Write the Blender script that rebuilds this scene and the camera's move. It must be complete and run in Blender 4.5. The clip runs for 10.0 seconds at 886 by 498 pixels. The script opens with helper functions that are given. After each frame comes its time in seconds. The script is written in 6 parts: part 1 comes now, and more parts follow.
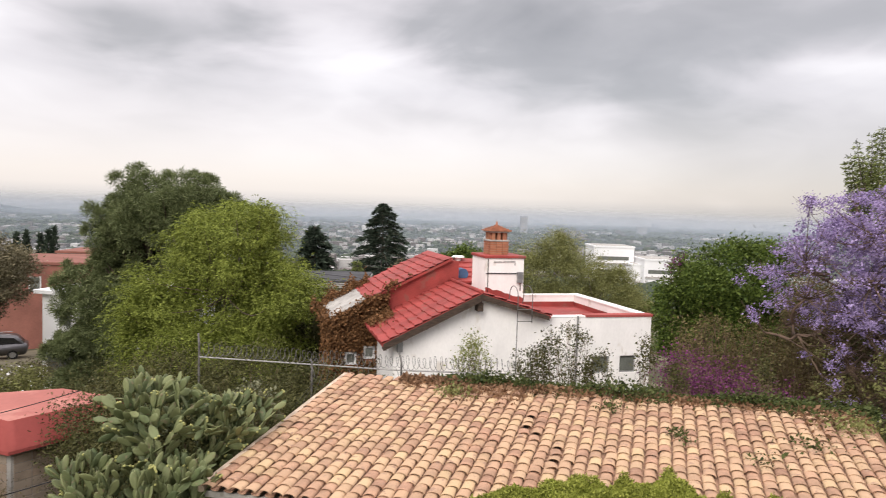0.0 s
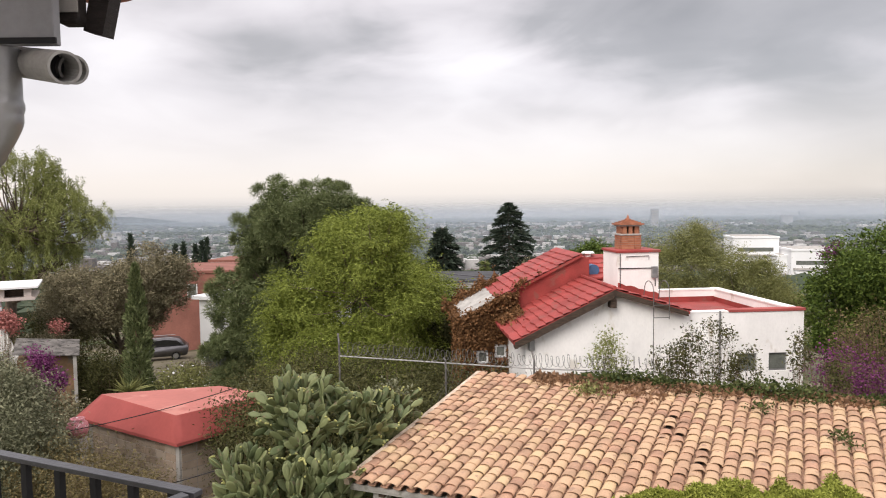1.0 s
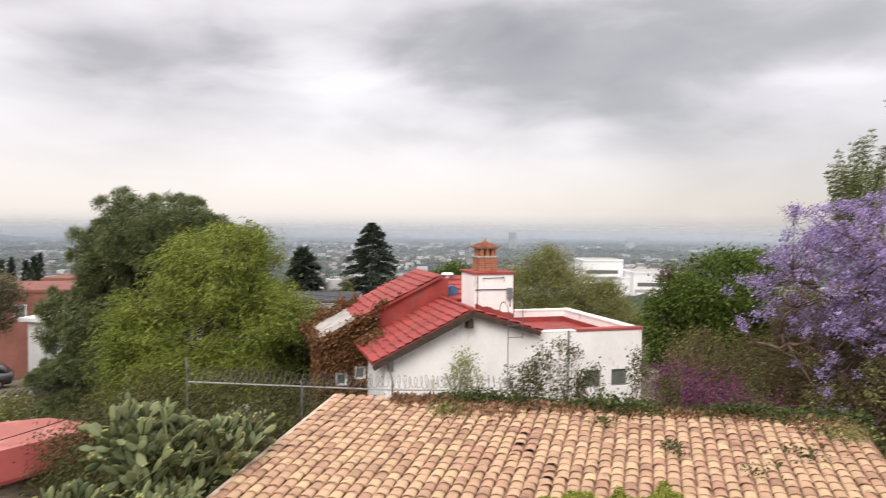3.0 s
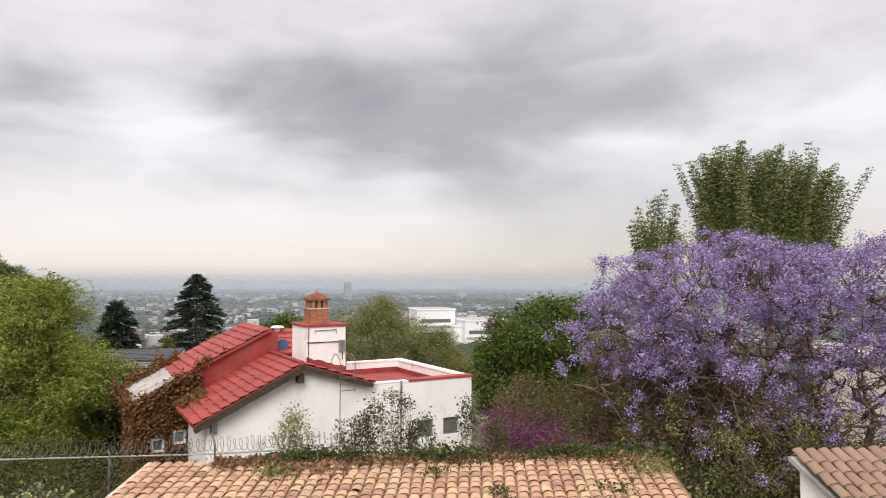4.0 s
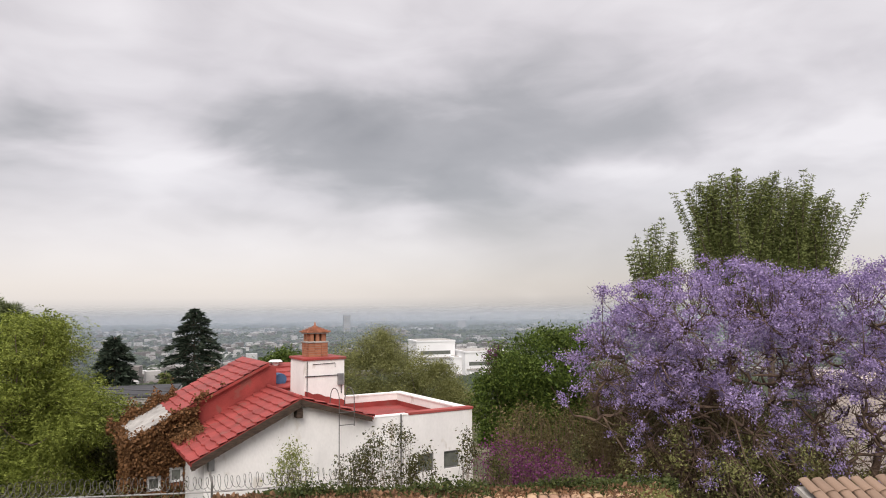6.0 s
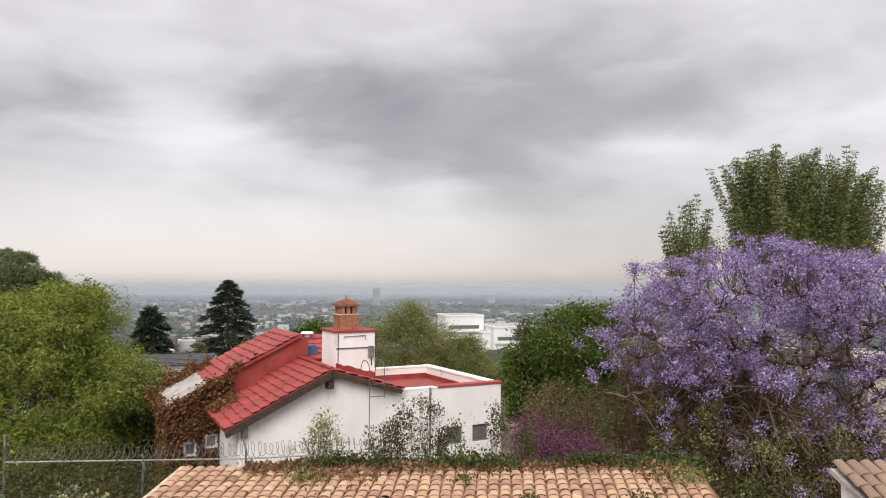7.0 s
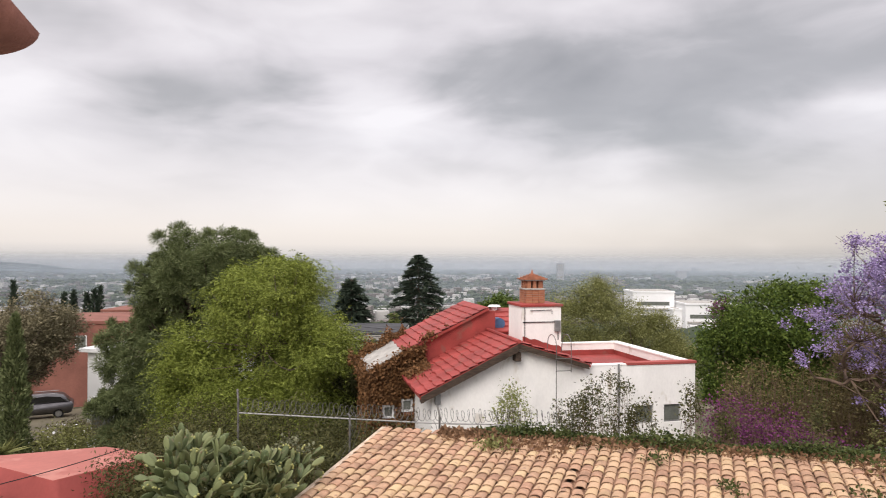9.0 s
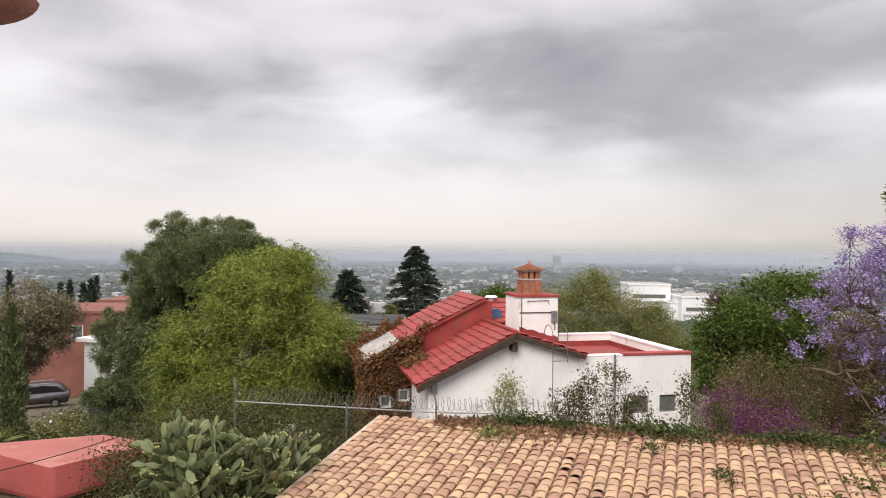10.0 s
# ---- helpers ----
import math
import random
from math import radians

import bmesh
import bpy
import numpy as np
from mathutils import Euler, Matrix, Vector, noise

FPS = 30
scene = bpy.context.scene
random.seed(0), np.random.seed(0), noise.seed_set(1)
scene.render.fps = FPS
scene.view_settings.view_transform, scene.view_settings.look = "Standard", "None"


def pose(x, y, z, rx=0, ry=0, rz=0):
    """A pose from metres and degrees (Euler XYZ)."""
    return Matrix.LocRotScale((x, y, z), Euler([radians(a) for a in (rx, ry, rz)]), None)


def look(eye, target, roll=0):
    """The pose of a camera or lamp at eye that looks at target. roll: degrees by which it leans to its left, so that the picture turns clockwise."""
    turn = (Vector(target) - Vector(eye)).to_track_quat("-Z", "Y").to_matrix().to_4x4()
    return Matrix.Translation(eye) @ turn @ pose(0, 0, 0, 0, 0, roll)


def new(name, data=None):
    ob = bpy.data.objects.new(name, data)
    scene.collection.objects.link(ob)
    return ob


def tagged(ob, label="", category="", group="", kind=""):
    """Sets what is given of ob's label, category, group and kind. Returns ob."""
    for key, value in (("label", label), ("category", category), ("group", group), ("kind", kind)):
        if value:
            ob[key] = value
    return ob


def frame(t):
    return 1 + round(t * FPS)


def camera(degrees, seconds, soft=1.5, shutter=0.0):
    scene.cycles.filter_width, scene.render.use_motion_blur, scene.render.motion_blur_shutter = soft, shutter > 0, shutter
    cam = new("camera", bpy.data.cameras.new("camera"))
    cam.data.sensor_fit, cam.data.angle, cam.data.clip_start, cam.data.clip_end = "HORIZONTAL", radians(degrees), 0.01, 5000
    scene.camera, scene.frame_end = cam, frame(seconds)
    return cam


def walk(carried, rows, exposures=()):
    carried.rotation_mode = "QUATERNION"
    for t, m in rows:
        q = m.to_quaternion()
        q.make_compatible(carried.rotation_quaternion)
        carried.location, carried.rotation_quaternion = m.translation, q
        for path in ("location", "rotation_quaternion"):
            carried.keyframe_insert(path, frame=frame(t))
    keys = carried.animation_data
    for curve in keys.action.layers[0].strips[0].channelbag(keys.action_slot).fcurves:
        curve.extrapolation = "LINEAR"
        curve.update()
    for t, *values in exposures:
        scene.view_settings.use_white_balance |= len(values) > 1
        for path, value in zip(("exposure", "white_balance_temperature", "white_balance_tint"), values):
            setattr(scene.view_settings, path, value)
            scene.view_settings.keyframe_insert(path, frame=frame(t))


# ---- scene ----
EYE = 7.0
cam = camera(66.3, 10.0, soft=1.0, shutter=0.25)
ROWS = [
    (0.0, -0.000, -0.000, 0.000, -0.00, -3.41, -1.85),
    (0.5, -0.017, 0.022, -0.023, 5.50, -4.18, -0.40),
    (1.0, -0.064, 0.012, -0.028, 10.63, -3.57, 0.77),
    (1.5, -0.017, 0.011, -0.012, 11.54, -3.51, 1.12),
    (2.0, 0.003, 0.078, -0.038, 10.23, -4.78, 0.99),
    (2.5, 0.011, 0.042, -0.008, 6.68, -4.24, 0.19),
    (3.0, 0.025, 0.033, -0.007, -0.86, -1.90, -0.52),
    (3.2, 0.059, 0.037, 0.017, -4.60, -0.32, -0.62),
    (4.5, 0.132, 0.035, 0.018, -16.46, 3.43, 0.18),
    (5.0, 0.150, 0.045, 0.021, -15.65, 4.87, 0.45),
    (6.5, 0.124, 0.062, 0.020, -14.04, 5.08, 0.46),
    (7.0, 0.110, 0.077, 0.019, -12.29, 2.93, -0.19),
    (7.5, 0.094, 0.073, 0.018, -10.29, 1.58, -0.34),
    (8.0, 0.083, 0.051, 0.012, -6.80, 0.75, 0.09),
    (8.5, 0.059, 0.043, 0.008, -1.73, 0.75, 0.31),
    (9.0, 0.024, -0.010, 0.019, 3.09, 0.73, -0.25),
    (9.5, 0.007, -0.018, -0.033, 4.83, 0.92, -0.70),
    (10.0, 0.015, -0.019, -0.042, 2.83, 0.07, -0.50),
]


def aim(x, y, z, yaw, pitch, lean):
    return pose(x, y, EYE + z, 0, 0, yaw) @ pose(0, 0, 0, 90 + pitch) @ pose(0, 0, 0, 0, 0, -lean)


walk(cam, [(r[0], aim(*r[1:])) for r in ROWS], [(0, 0.0, 6670, 12), (3, 0.0, 6670, 12), (4.5, -0.14, 6670, 12), (6.5, -0.21, 6670, 12), (7.5, -0.14, 6670, 12), (8.5, -0.1, 6670, 12), (10, -0.1, 6670, 12)])

# ---- world, sun, sheets imitating haze ----
world = bpy.data.worlds.new("overcast_sky")
scene.world = world
world.use_nodes = True
wn, wl = world.node_tree.nodes, world.node_tree.links
wn.clear()


def wnode(kind, **kw):
    n = wn.new(kind)
    for k, val in kw.items():
        n.inputs[k].default_value = val
    return n


def wmath(op, a, b=0.0):
    n = wn.new("ShaderNodeMath")
    n.operation = op
    for i, s in enumerate((a, b)):
        if hasattr(s, "is_linked"):
            wl.new(s, n.inputs[i])
        else:
            n.inputs[i].default_value = s
    return n.outputs[0]


def wramp(fac, stops):
    n = wn.new("ShaderNodeValToRGB")
    while len(n.color_ramp.elements) < len(stops):
        n.color_ramp.elements.new(0.5)
    for el, (p, col) in zip(n.color_ramp.elements, stops):
        el.position, el.color = p, (*col, 1)
    wl.new(fac, n.inputs[0])
    return n.outputs[0]


SUN_EL, SUN_AZ = 38.0, 200.0
tc = wn.new("ShaderNodeTexCoord")
sep = wn.new("ShaderNodeSeparateXYZ")
wl.new(tc.outputs["Generated"], sep.inputs[0])
dx, dy, dz = sep.outputs
# soft cloud sheet, drawn out sideways
comb = wn.new("ShaderNodeCombineXYZ")
for i, q in enumerate((dx, dy, wmath("MULTIPLY", dz, 2.6))):
    wl.new(q, comb.inputs[i])
big = wnode("ShaderNodeTexNoise", Scale=2.3, Detail=4.0, Roughness=0.45, Distortion=0.4)
wl.new(comb.outputs[0], big.inputs["Vector"])
mapv = wn.new("ShaderNodeMapping")
mapv.inputs["Location"].default_value = (3.1, 7.3, 0)
wl.new(comb.outputs[0], mapv.inputs[0])
fine = wnode("ShaderNodeTexNoise", Scale=7.0, Detail=5.0, Roughness=0.5, Distortion=0.6)
wl.new(mapv.outputs[0], fine.inputs["Vector"])


warp = wnode("ShaderNodeTexNoise", Scale=4.2, Detail=4.0, Roughness=0.5, Distortion=0.6)
wl.new(comb.outputs[0], warp.inputs["Vector"])
warp_sep = wn.new("ShaderNodeSeparateXYZ")
wl.new(warp.outputs["Color"], warp_sep.inputs[0])
AZIM = wmath("ADD", wmath("ARCTAN2", dx, dy), wmath("MULTIPLY", wmath("SUBTRACT", warp_sep.outputs[0], 0.5), 0.34))
ELEV = wmath("ADD", wmath("ARCSINE", dz), wmath("MULTIPLY", wmath("SUBTRACT", warp_sep.outputs[1], 0.5), 0.13))


def cloud_bank(az, el, wide, high):
    """A soft heavy cloud round a direction, ragged at its rim: 1 at its heart, 0 outside."""
    ax = wmath("MULTIPLY", wmath("SUBTRACT", AZIM, radians(az)), 1 / radians(wide))
    ez = wmath("MULTIPLY", wmath("SUBTRACT", ELEV, radians(el)), 1 / radians(high))
    r2 = wmath("ADD", wmath("MULTIPLY", ax, ax), wmath("MULTIPLY", ez, ez))
    return wmath("POWER", 2.718, wmath("MULTIPLY", r2, -1.0))


# heavy banks, thin streaks and (negative) brighter breaks: azimuth, elevation, width, height, weight
bank = None
for az, el, wide, high, weight in ((7, 14.0, 9, 3.6, 0.85), (14, 10.5, 9, 2.6, 0.5), (27, 15.0, 14, 4.5, 0.78), (-24, 13.0, 8, 2.4, 0.6), (2, 7.4, 10, 0.9, 0.32), (-17, 14.6, 5, 0.9, 0.3), (20, 7.5, 8, 1.4, 0.35), (44, 16, 12, 6, 0.4), (-9, 13.5, 6, 6, -0.32), (29, 11.0, 5, 1.0, -0.3), (12, 7.9, 4, 0.7, -0.3), (46, 12.0, 9, 1.0, -0.4), (-34, 18, 9, 3, 0.3)):
    one = wmath("MULTIPLY", cloud_bank(az, el, wide, high), weight)
    bank = one if bank is None else wmath("ADD", bank, one)
dark = wmath("ADD", wmath("MULTIPLY", big.outputs[0], 0.92), wmath("MULTIPLY", fine.outputs[0], 0.26))
dark = wmath("ADD", wmath("SUBTRACT", dark, 0.40), wmath("MULTIPLY", bank, 0.44))
cloud = wramp(dark, [(0.05, (1.0, 0.975, 1.0)), (0.25, (0.79, 0.76, 0.785)), (0.48, (0.49, 0.48, 0.49)), (0.8, (0.32, 0.315, 0.32))])
haze = wramp(wmath("MULTIPLY", wmath("ADD", dz, 0.05), 4.0), [(0.0, (0.50, 0.53, 0.56)), (0.13, (0.56, 0.58, 0.60)), (0.20, (0.66, 0.66, 0.665)), (0.23, (0.755, 0.73, 0.73)), (0.275, (0.88, 0.83, 0.81)), (0.35, (0.92, 0.86, 0.835)), (0.6, (0.95, 0.895, 0.895))])
mixf = wramp(wmath("MULTIPLY", dz, 4.0), [(0.12, (0, 0, 0)), (0.66, (1, 1, 1))])
mix = wn.new("ShaderNodeMix")
mix.data_type = "RGBA"
wl.new(mixf, mix.inputs[0])
wl.new(haze, mix.inputs[6])
wl.new(cloud, mix.inputs[7])
sky = wn.new("ShaderNodeTexSky")
sky.sky_type, sky.sun_disc = "NISHITA", False
sky.sun_elevation, sky.sun_rotation = radians(SUN_EL), radians(SUN_AZ)
bg_sky, bg_cloud = wnode("ShaderNodeBackground", Strength=0.02), wnode("ShaderNodeBackground", Strength=2.6)
wl.new(sky.outputs[0], bg_sky.inputs[0])
# an overcast dome is nearly three times brighter overhead than near the horizon
zen = wramp(dz, [(0.42, (0.36, 0.36, 0.36)), (0.95, (1, 1, 1))])
dome = wn.new("ShaderNodeMix")
dome.data_type, dome.blend_type = "RGBA", "MULTIPLY"
dome.inputs[0].default_value = 1.0
wl.new(mix.outputs[2], dome.inputs[6])
# the air is murkier towards the north-east
zen = wmath("MULTIPLY", zen, wmath("SUBTRACT", 1.0, wmath("MULTIPLY", cloud_bank(32, 3, 20, 6), 0.28)))
wl.new(zen, dome.inputs[7])
wl.new(dome.outputs[2], bg_cloud.inputs[0])
both, out = wn.new("ShaderNodeAddShader"), wn.new("ShaderNodeOutputWorld")
wl.new(bg_sky.outputs[0], both.inputs[0])
wl.new(bg_cloud.outputs[0], both.inputs[1])
wl.new(both.outputs[0], out.inputs[0])
world.cycles.sampling_method = "MANUAL"
world.cycles.sample_map_resolution = 512

sun = new("sun", bpy.data.lights.new("sun", "SUN"))
sun.data.energy, sun.data.angle, sun.data.color = 2.1, radians(30), (1.0, 0.96, 0.9)
sun.matrix_world = look((60 * math.sin(radians(SUN_AZ)) * math.cos(radians(SUN_EL)), 60 * math.cos(radians(SUN_AZ)) * math.cos(radians(SUN_EL)), 60 * math.sin(radians(SUN_EL))), (0, 0, 0))

# ---- helpers ----
RNG = np.random.default_rng(7)


def mat(name, base, rough=0.8, metal=0.0, var=0.15, scale=3.0, fine_scale=40.0, bump=0.3, second=None, island=0.0, spec=0.3, translucent=0.0, obrand=0.0, stretch=(1, 1, 1), stain=None, third=None):
    """A painted, mineral or leafy surface: base colour varied at two scales, with relief."""
    m = bpy.data.materials.new(name)
    m.use_nodes = True
    n, l = m.node_tree.nodes, m.node_tree.links
    bs = n["Principled BSDF"]
    bs.inputs["Roughness"].default_value, bs.inputs["Metallic"].default_value = rough, metal
    bs.inputs["Specular IOR Level"].default_value = spec
    geo = n.new("ShaderNodeNewGeometry")
    mp = n.new("ShaderNodeMapping")
    mp.inputs["Scale"].default_value = stretch
    l.new(geo.outputs["Position"], mp.inputs[0])

    def nz(sc, det=4.0):
        t = n.new("ShaderNodeTexNoise")
        t.inputs["Scale"].default_value, t.inputs["Detail"].default_value = sc, det
        l.new(mp.outputs[0], t.inputs["Vector"])
        return t.outputs[0]

    def mixc(f, a, b, blend="MIX"):
        t = n.new("ShaderNodeMix")
        t.data_type, t.blend_type = "RGBA", blend
        for i, s in ((0, f), (6, a), (7, b)):
            if hasattr(s, "is_linked"):
                l.new(s, t.inputs[i])
            else:
                t.inputs[i].default_value = (*s, 1) if isinstance(s, tuple) else s
        return t.outputs[2]

    def ramp(f, a, b):
        t = n.new("ShaderNodeMapRange")
        t.inputs[1].default_value, t.inputs[2].default_value = a, b
        l.new(f, t.inputs[0])
        return t.outputs[0]

    lo = tuple(c * (1 - var * 1.6) for c in base)
    hi = tuple(min(1, c * (1 + var)) for c in base)
    big_n, fine_n = nz(scale), nz(fine_scale)
    col = mixc(ramp(big_n, 0.35, 0.65), lo, hi)
    col = mixc(ramp(fine_n, 0.35, 0.7), col, mixc(1.0, col, (1 - var, 1 - var, 1 - var), "MULTIPLY"))
    if island:
        col = mixc(ramp(geo.outputs["Random Per Island"], 0.0, 1.0 / island), col, second or lo)
    if obrand:
        oi = n.new("ShaderNodeObjectInfo")
        col = mixc(ramp(oi.outputs["Random"], 0.0, 1.0 / obrand), col, second or lo)
    if third:
        pick = oi.outputs["Random"] if obrand else geo.outputs["Random Per Island"]
        t = n.new("ShaderNodeMath")
        t.operation = "FRACT"
        m7 = n.new("ShaderNodeMath")
        m7.operation = "MULTIPLY"
        m7.inputs[1].default_value = 7.31
        l.new(pick, m7.inputs[0])
        l.new(m7.outputs[0], t.inputs[0])
        col = mixc(ramp(t.outputs[0], 0.7, 1.15), col, third)
    if stain:
        col = mixc(ramp(nz(scale * 2.3, 8.0), stain[1], stain[1] + 0.08), col, stain[0])
    l.new(col, bs.inputs["Base Color"])
    if bump:
        b = n.new("ShaderNodeBump")
        b.inputs["Strength"].default_value, b.inputs["Distance"].default_value = bump, 0.02
        l.new(fine_n, b.inputs["Height"])
        l.new(b.outputs[0], bs.inputs["Normal"])
    if translucent:
        tr, mx = n.new("ShaderNodeBsdfTranslucent"), n.new("ShaderNodeMixShader")
        l.new(col, tr.inputs[0])
        mx.inputs[0].default_value = translucent
        l.new(bs.outputs[0], mx.inputs[1])
        l.new(tr.outputs[0], mx.inputs[2])
        l.new(mx.outputs[0], n["Material Output"].inputs[0])
    return m


def thing(name, at=(0, 0, 0), label="", category="", group="", kind=""):
    e = new(name)
    e.location = at
    e.empty_display_size = 0.2
    return tagged(e, label, category, group, kind)


def link(name, me, material, parent=None, label="", kind=""):
    me.materials.append(material) if material and not me.materials else None
    ob = new(name, me)
    if parent is not None:
        ob.parent = parent
    return tagged(ob, label, "", "", kind)


def part(name, bm, material, parent=None, label="", kind="", smooth=False):
    me = bpy.data.meshes.new(name)
    bmesh.ops.recalc_face_normals(bm, faces=bm.faces[:])
    if smooth:
        for f in bm.faces:
            f.smooth = True
    bm.to_mesh(me)
    bm.free()
    return link(name, me, material, parent, label, kind)


def pydata(name, verts, faces, material, parent=None, label="", kind="", smooth=False):
    me = bpy.data.meshes.new(name)
    me.from_pydata([tuple(map(float, p)) for p in verts], [], [tuple(map(int, f)) for f in faces])
    if smooth:
        me.polygons.foreach_set("use_smooth", [True] * len(me.polygons))
    me.update()
    return link(name, me, material, parent, label, kind)


def quads(name, v, material, parent=None, label="", kind=""):
    """A mesh of loose quads from an array (n, 4, 3)."""
    k = len(v)
    me = bpy.data.meshes.new(name)
    me.vertices.add(4 * k)
    me.vertices.foreach_set("co", np.ascontiguousarray(v, dtype=np.float32).ravel())
    me.loops.add(4 * k)
    me.loops.foreach_set("vertex_index", np.arange(4 * k, dtype=np.int32))
    me.polygons.add(k)
    me.polygons.foreach_set("loop_start", np.arange(0, 4 * k, 4, dtype=np.int32))
    me.update(calc_edges=True)
    return link(name, me, material, parent, label, kind)


def box(bm, x0, x1, y0, y1, z0, z1, m=None, bevel=0.0):
    r = bmesh.ops.create_cube(bm, size=1)["verts"]
    for q in r:
        q.co = Vector(((x0 + x1) / 2 + q.co.x * (x1 - x0), (y0 + y1) / 2 + q.co.y * (y1 - y0), (z0 + z1) / 2 + q.co.z * (z1 - z0)))
    if bevel:
        es = list({e for q in r for e in q.link_edges})
        r = bmesh.ops.bevel(bm, geom=es, offset=bevel, segments=2, affect="EDGES", profile=0.5)["verts"]
    if m is not None:
        bmesh.ops.transform(bm, matrix=m, verts=list(set(r)))
    return bm


def B():
    return bmesh.new()


def slab(bm, pts, vec):
    """A prism: a polygon pushed along vec."""
    a = [bm.verts.new(p) for p in pts]
    b = [bm.verts.new(Vector(p) + Vector(vec)) for p in pts]
    bm.faces.new(a)
    bm.faces.new(b[::-1])
    for i in range(len(a)):
        j = (i + 1) % len(a)
        bm.faces.new((a[i], b[i], b[j], a[j]))
    return bm


def tube(bm, pts, r, n=6, r1=None, cap=True):
    """A round bar along points, tapering from r to r1."""
    pts = [Vector(p) for p in pts]
    r1 = r if r1 is None else r1
    rings = []
    for i, p in enumerate(pts):
        d = (pts[min(i + 1, len(pts) - 1)] - pts[max(i - 1, 0)])
        d = d.normalized() if d.length > 1e-6 else Vector((0, 0, 1))
        a = d.cross(Vector((0, 0, 1)) if abs(d.z) < 0.9 else Vector((1, 0, 0))).normalized()
        b = d.cross(a)
        rr = r + (r1 - r) * i / max(1, len(pts) - 1)
        rings.append([bm.verts.new(p + (a * math.cos(k * 2 * math.pi / n) + b * math.sin(k * 2 * math.pi / n)) * rr) for k in range(n)])
    for u, w in zip(rings, rings[1:]):
        for k in range(n):
            bm.faces.new((u[k], u[(k + 1) % n], w[(k + 1) % n], w[k]))
    if cap:
        bm.faces.new(rings[0][::-1])
        bm.faces.new(rings[-1])
    return bm


def ground_z(x, y):
    """The hillside: level by the house, falling to a wide plain."""
    d = math.hypot(x, y) if y > 0 else abs(x)
    steps = ((0, 0), (13, 0), (18, -0.9), (60, -5.2), (200, -18), (420, -40), (900, -62), (1500, -66), (9000, -66))
    for (a, za), (b, zb) in zip(steps, steps[1:]):
        if d <= b:
            return za + (zb - za) * (d - a) / (b - a)
    return -66.0


# ---- plants ----
def unit(v):
    return v / np.maximum(np.linalg.norm(v, axis=-1, keepdims=True), 1e-9)


def leaves(pts, size, ratio=0.4, droop=0.0, flat=0.0, outward=None, spread=0.35, axis=None):
    """One rhombic, folded leaf a point: array (n, 4, 3)."""
    n = len(pts)
    d = RNG.normal(size=(n, 3))
    if outward is not None:
        d = d + outward
    if axis is not None:
        d = d * 0.35 + axis
    d[:, 2] -= droop * 1.5
    d = unit(d)
    s = RNG.normal(size=(n, 3))
    s[:, 2] *= 1 - flat
    s = unit(np.cross(d, s))
    nn = np.cross(d, s)
    ln = (size * (1 + spread * RNG.normal(size=(n, 1)))).clip(size * 0.3)
    a = pts
    c = pts + d * ln
    mid = pts + d * ln * 0.45 - nn * ln * 0.06
    return np.stack([a, mid + s * ln * ratio * 0.5, c, mid - s * ln * ratio * 0.5], axis=1)


def in_lobes(lobes, n, shell=0.55):
    """Points inside ellipsoids (x, y, z, rx, ry, rz), thicker towards their skin."""
    w = np.array([q[3] * q[4] + q[4] * q[5] + q[3] * q[5] for q in lobes])
    pick = RNG.choice(len(lobes), n, p=w / w.sum())
    L = np.array(lobes)[pick]
    d = unit(RNG.normal(size=(n, 3)))
    r = RNG.uniform(0, 1, (n, 1)) ** (1 / 3)
    r = shell + (1 - shell) * r
    wob = 1 + 0.10 * np.sin(d[:, :1] * 7 + L[:, :1] * 3) + 0.10 * np.sin(d[:, 2:] * 9 + L[:, 1:2] * 5)
    return L[:, :3] + d * L[:, 3:] * r * wob, d


def lobed(lobes, n=4, f=0.45):
    """Lobes with smaller ones bulging from them, for an uneven outline."""
    more = list(lobes)
    for q in lobes:
        for _ in range(n):
            d = unit(RNG.normal(size=3))
            d[2] = abs(d[2]) * 0.9 - 0.15
            k = f * RNG.uniform(0.7, 1.25)
            more.append((q[0] + d[0] * q[3] * 0.85, q[1] + d[1] * q[4] * 0.85, q[2] + d[2] * q[5] * 0.85, q[3] * k, q[4] * k, q[5] * k))
    return more


def limb(bm, a, b, r0, r1, n=5, bend=0.15, steps=5, sag=0.12):
    a, b = Vector(a), Vector(b)
    ln = (b - a).length
    off = Vector(RNG.normal(size=3)) * ln * bend
    pts = [a.lerp(b, k / steps) + off * math.sin(math.pi * k / steps) * 0.6 + Vector((0, 0, -ln * sag * math.sin(math.pi * k / steps))) for k in range(steps + 1)]
    tube(bm, pts, r0, n, r1, cap=False)
    return pts


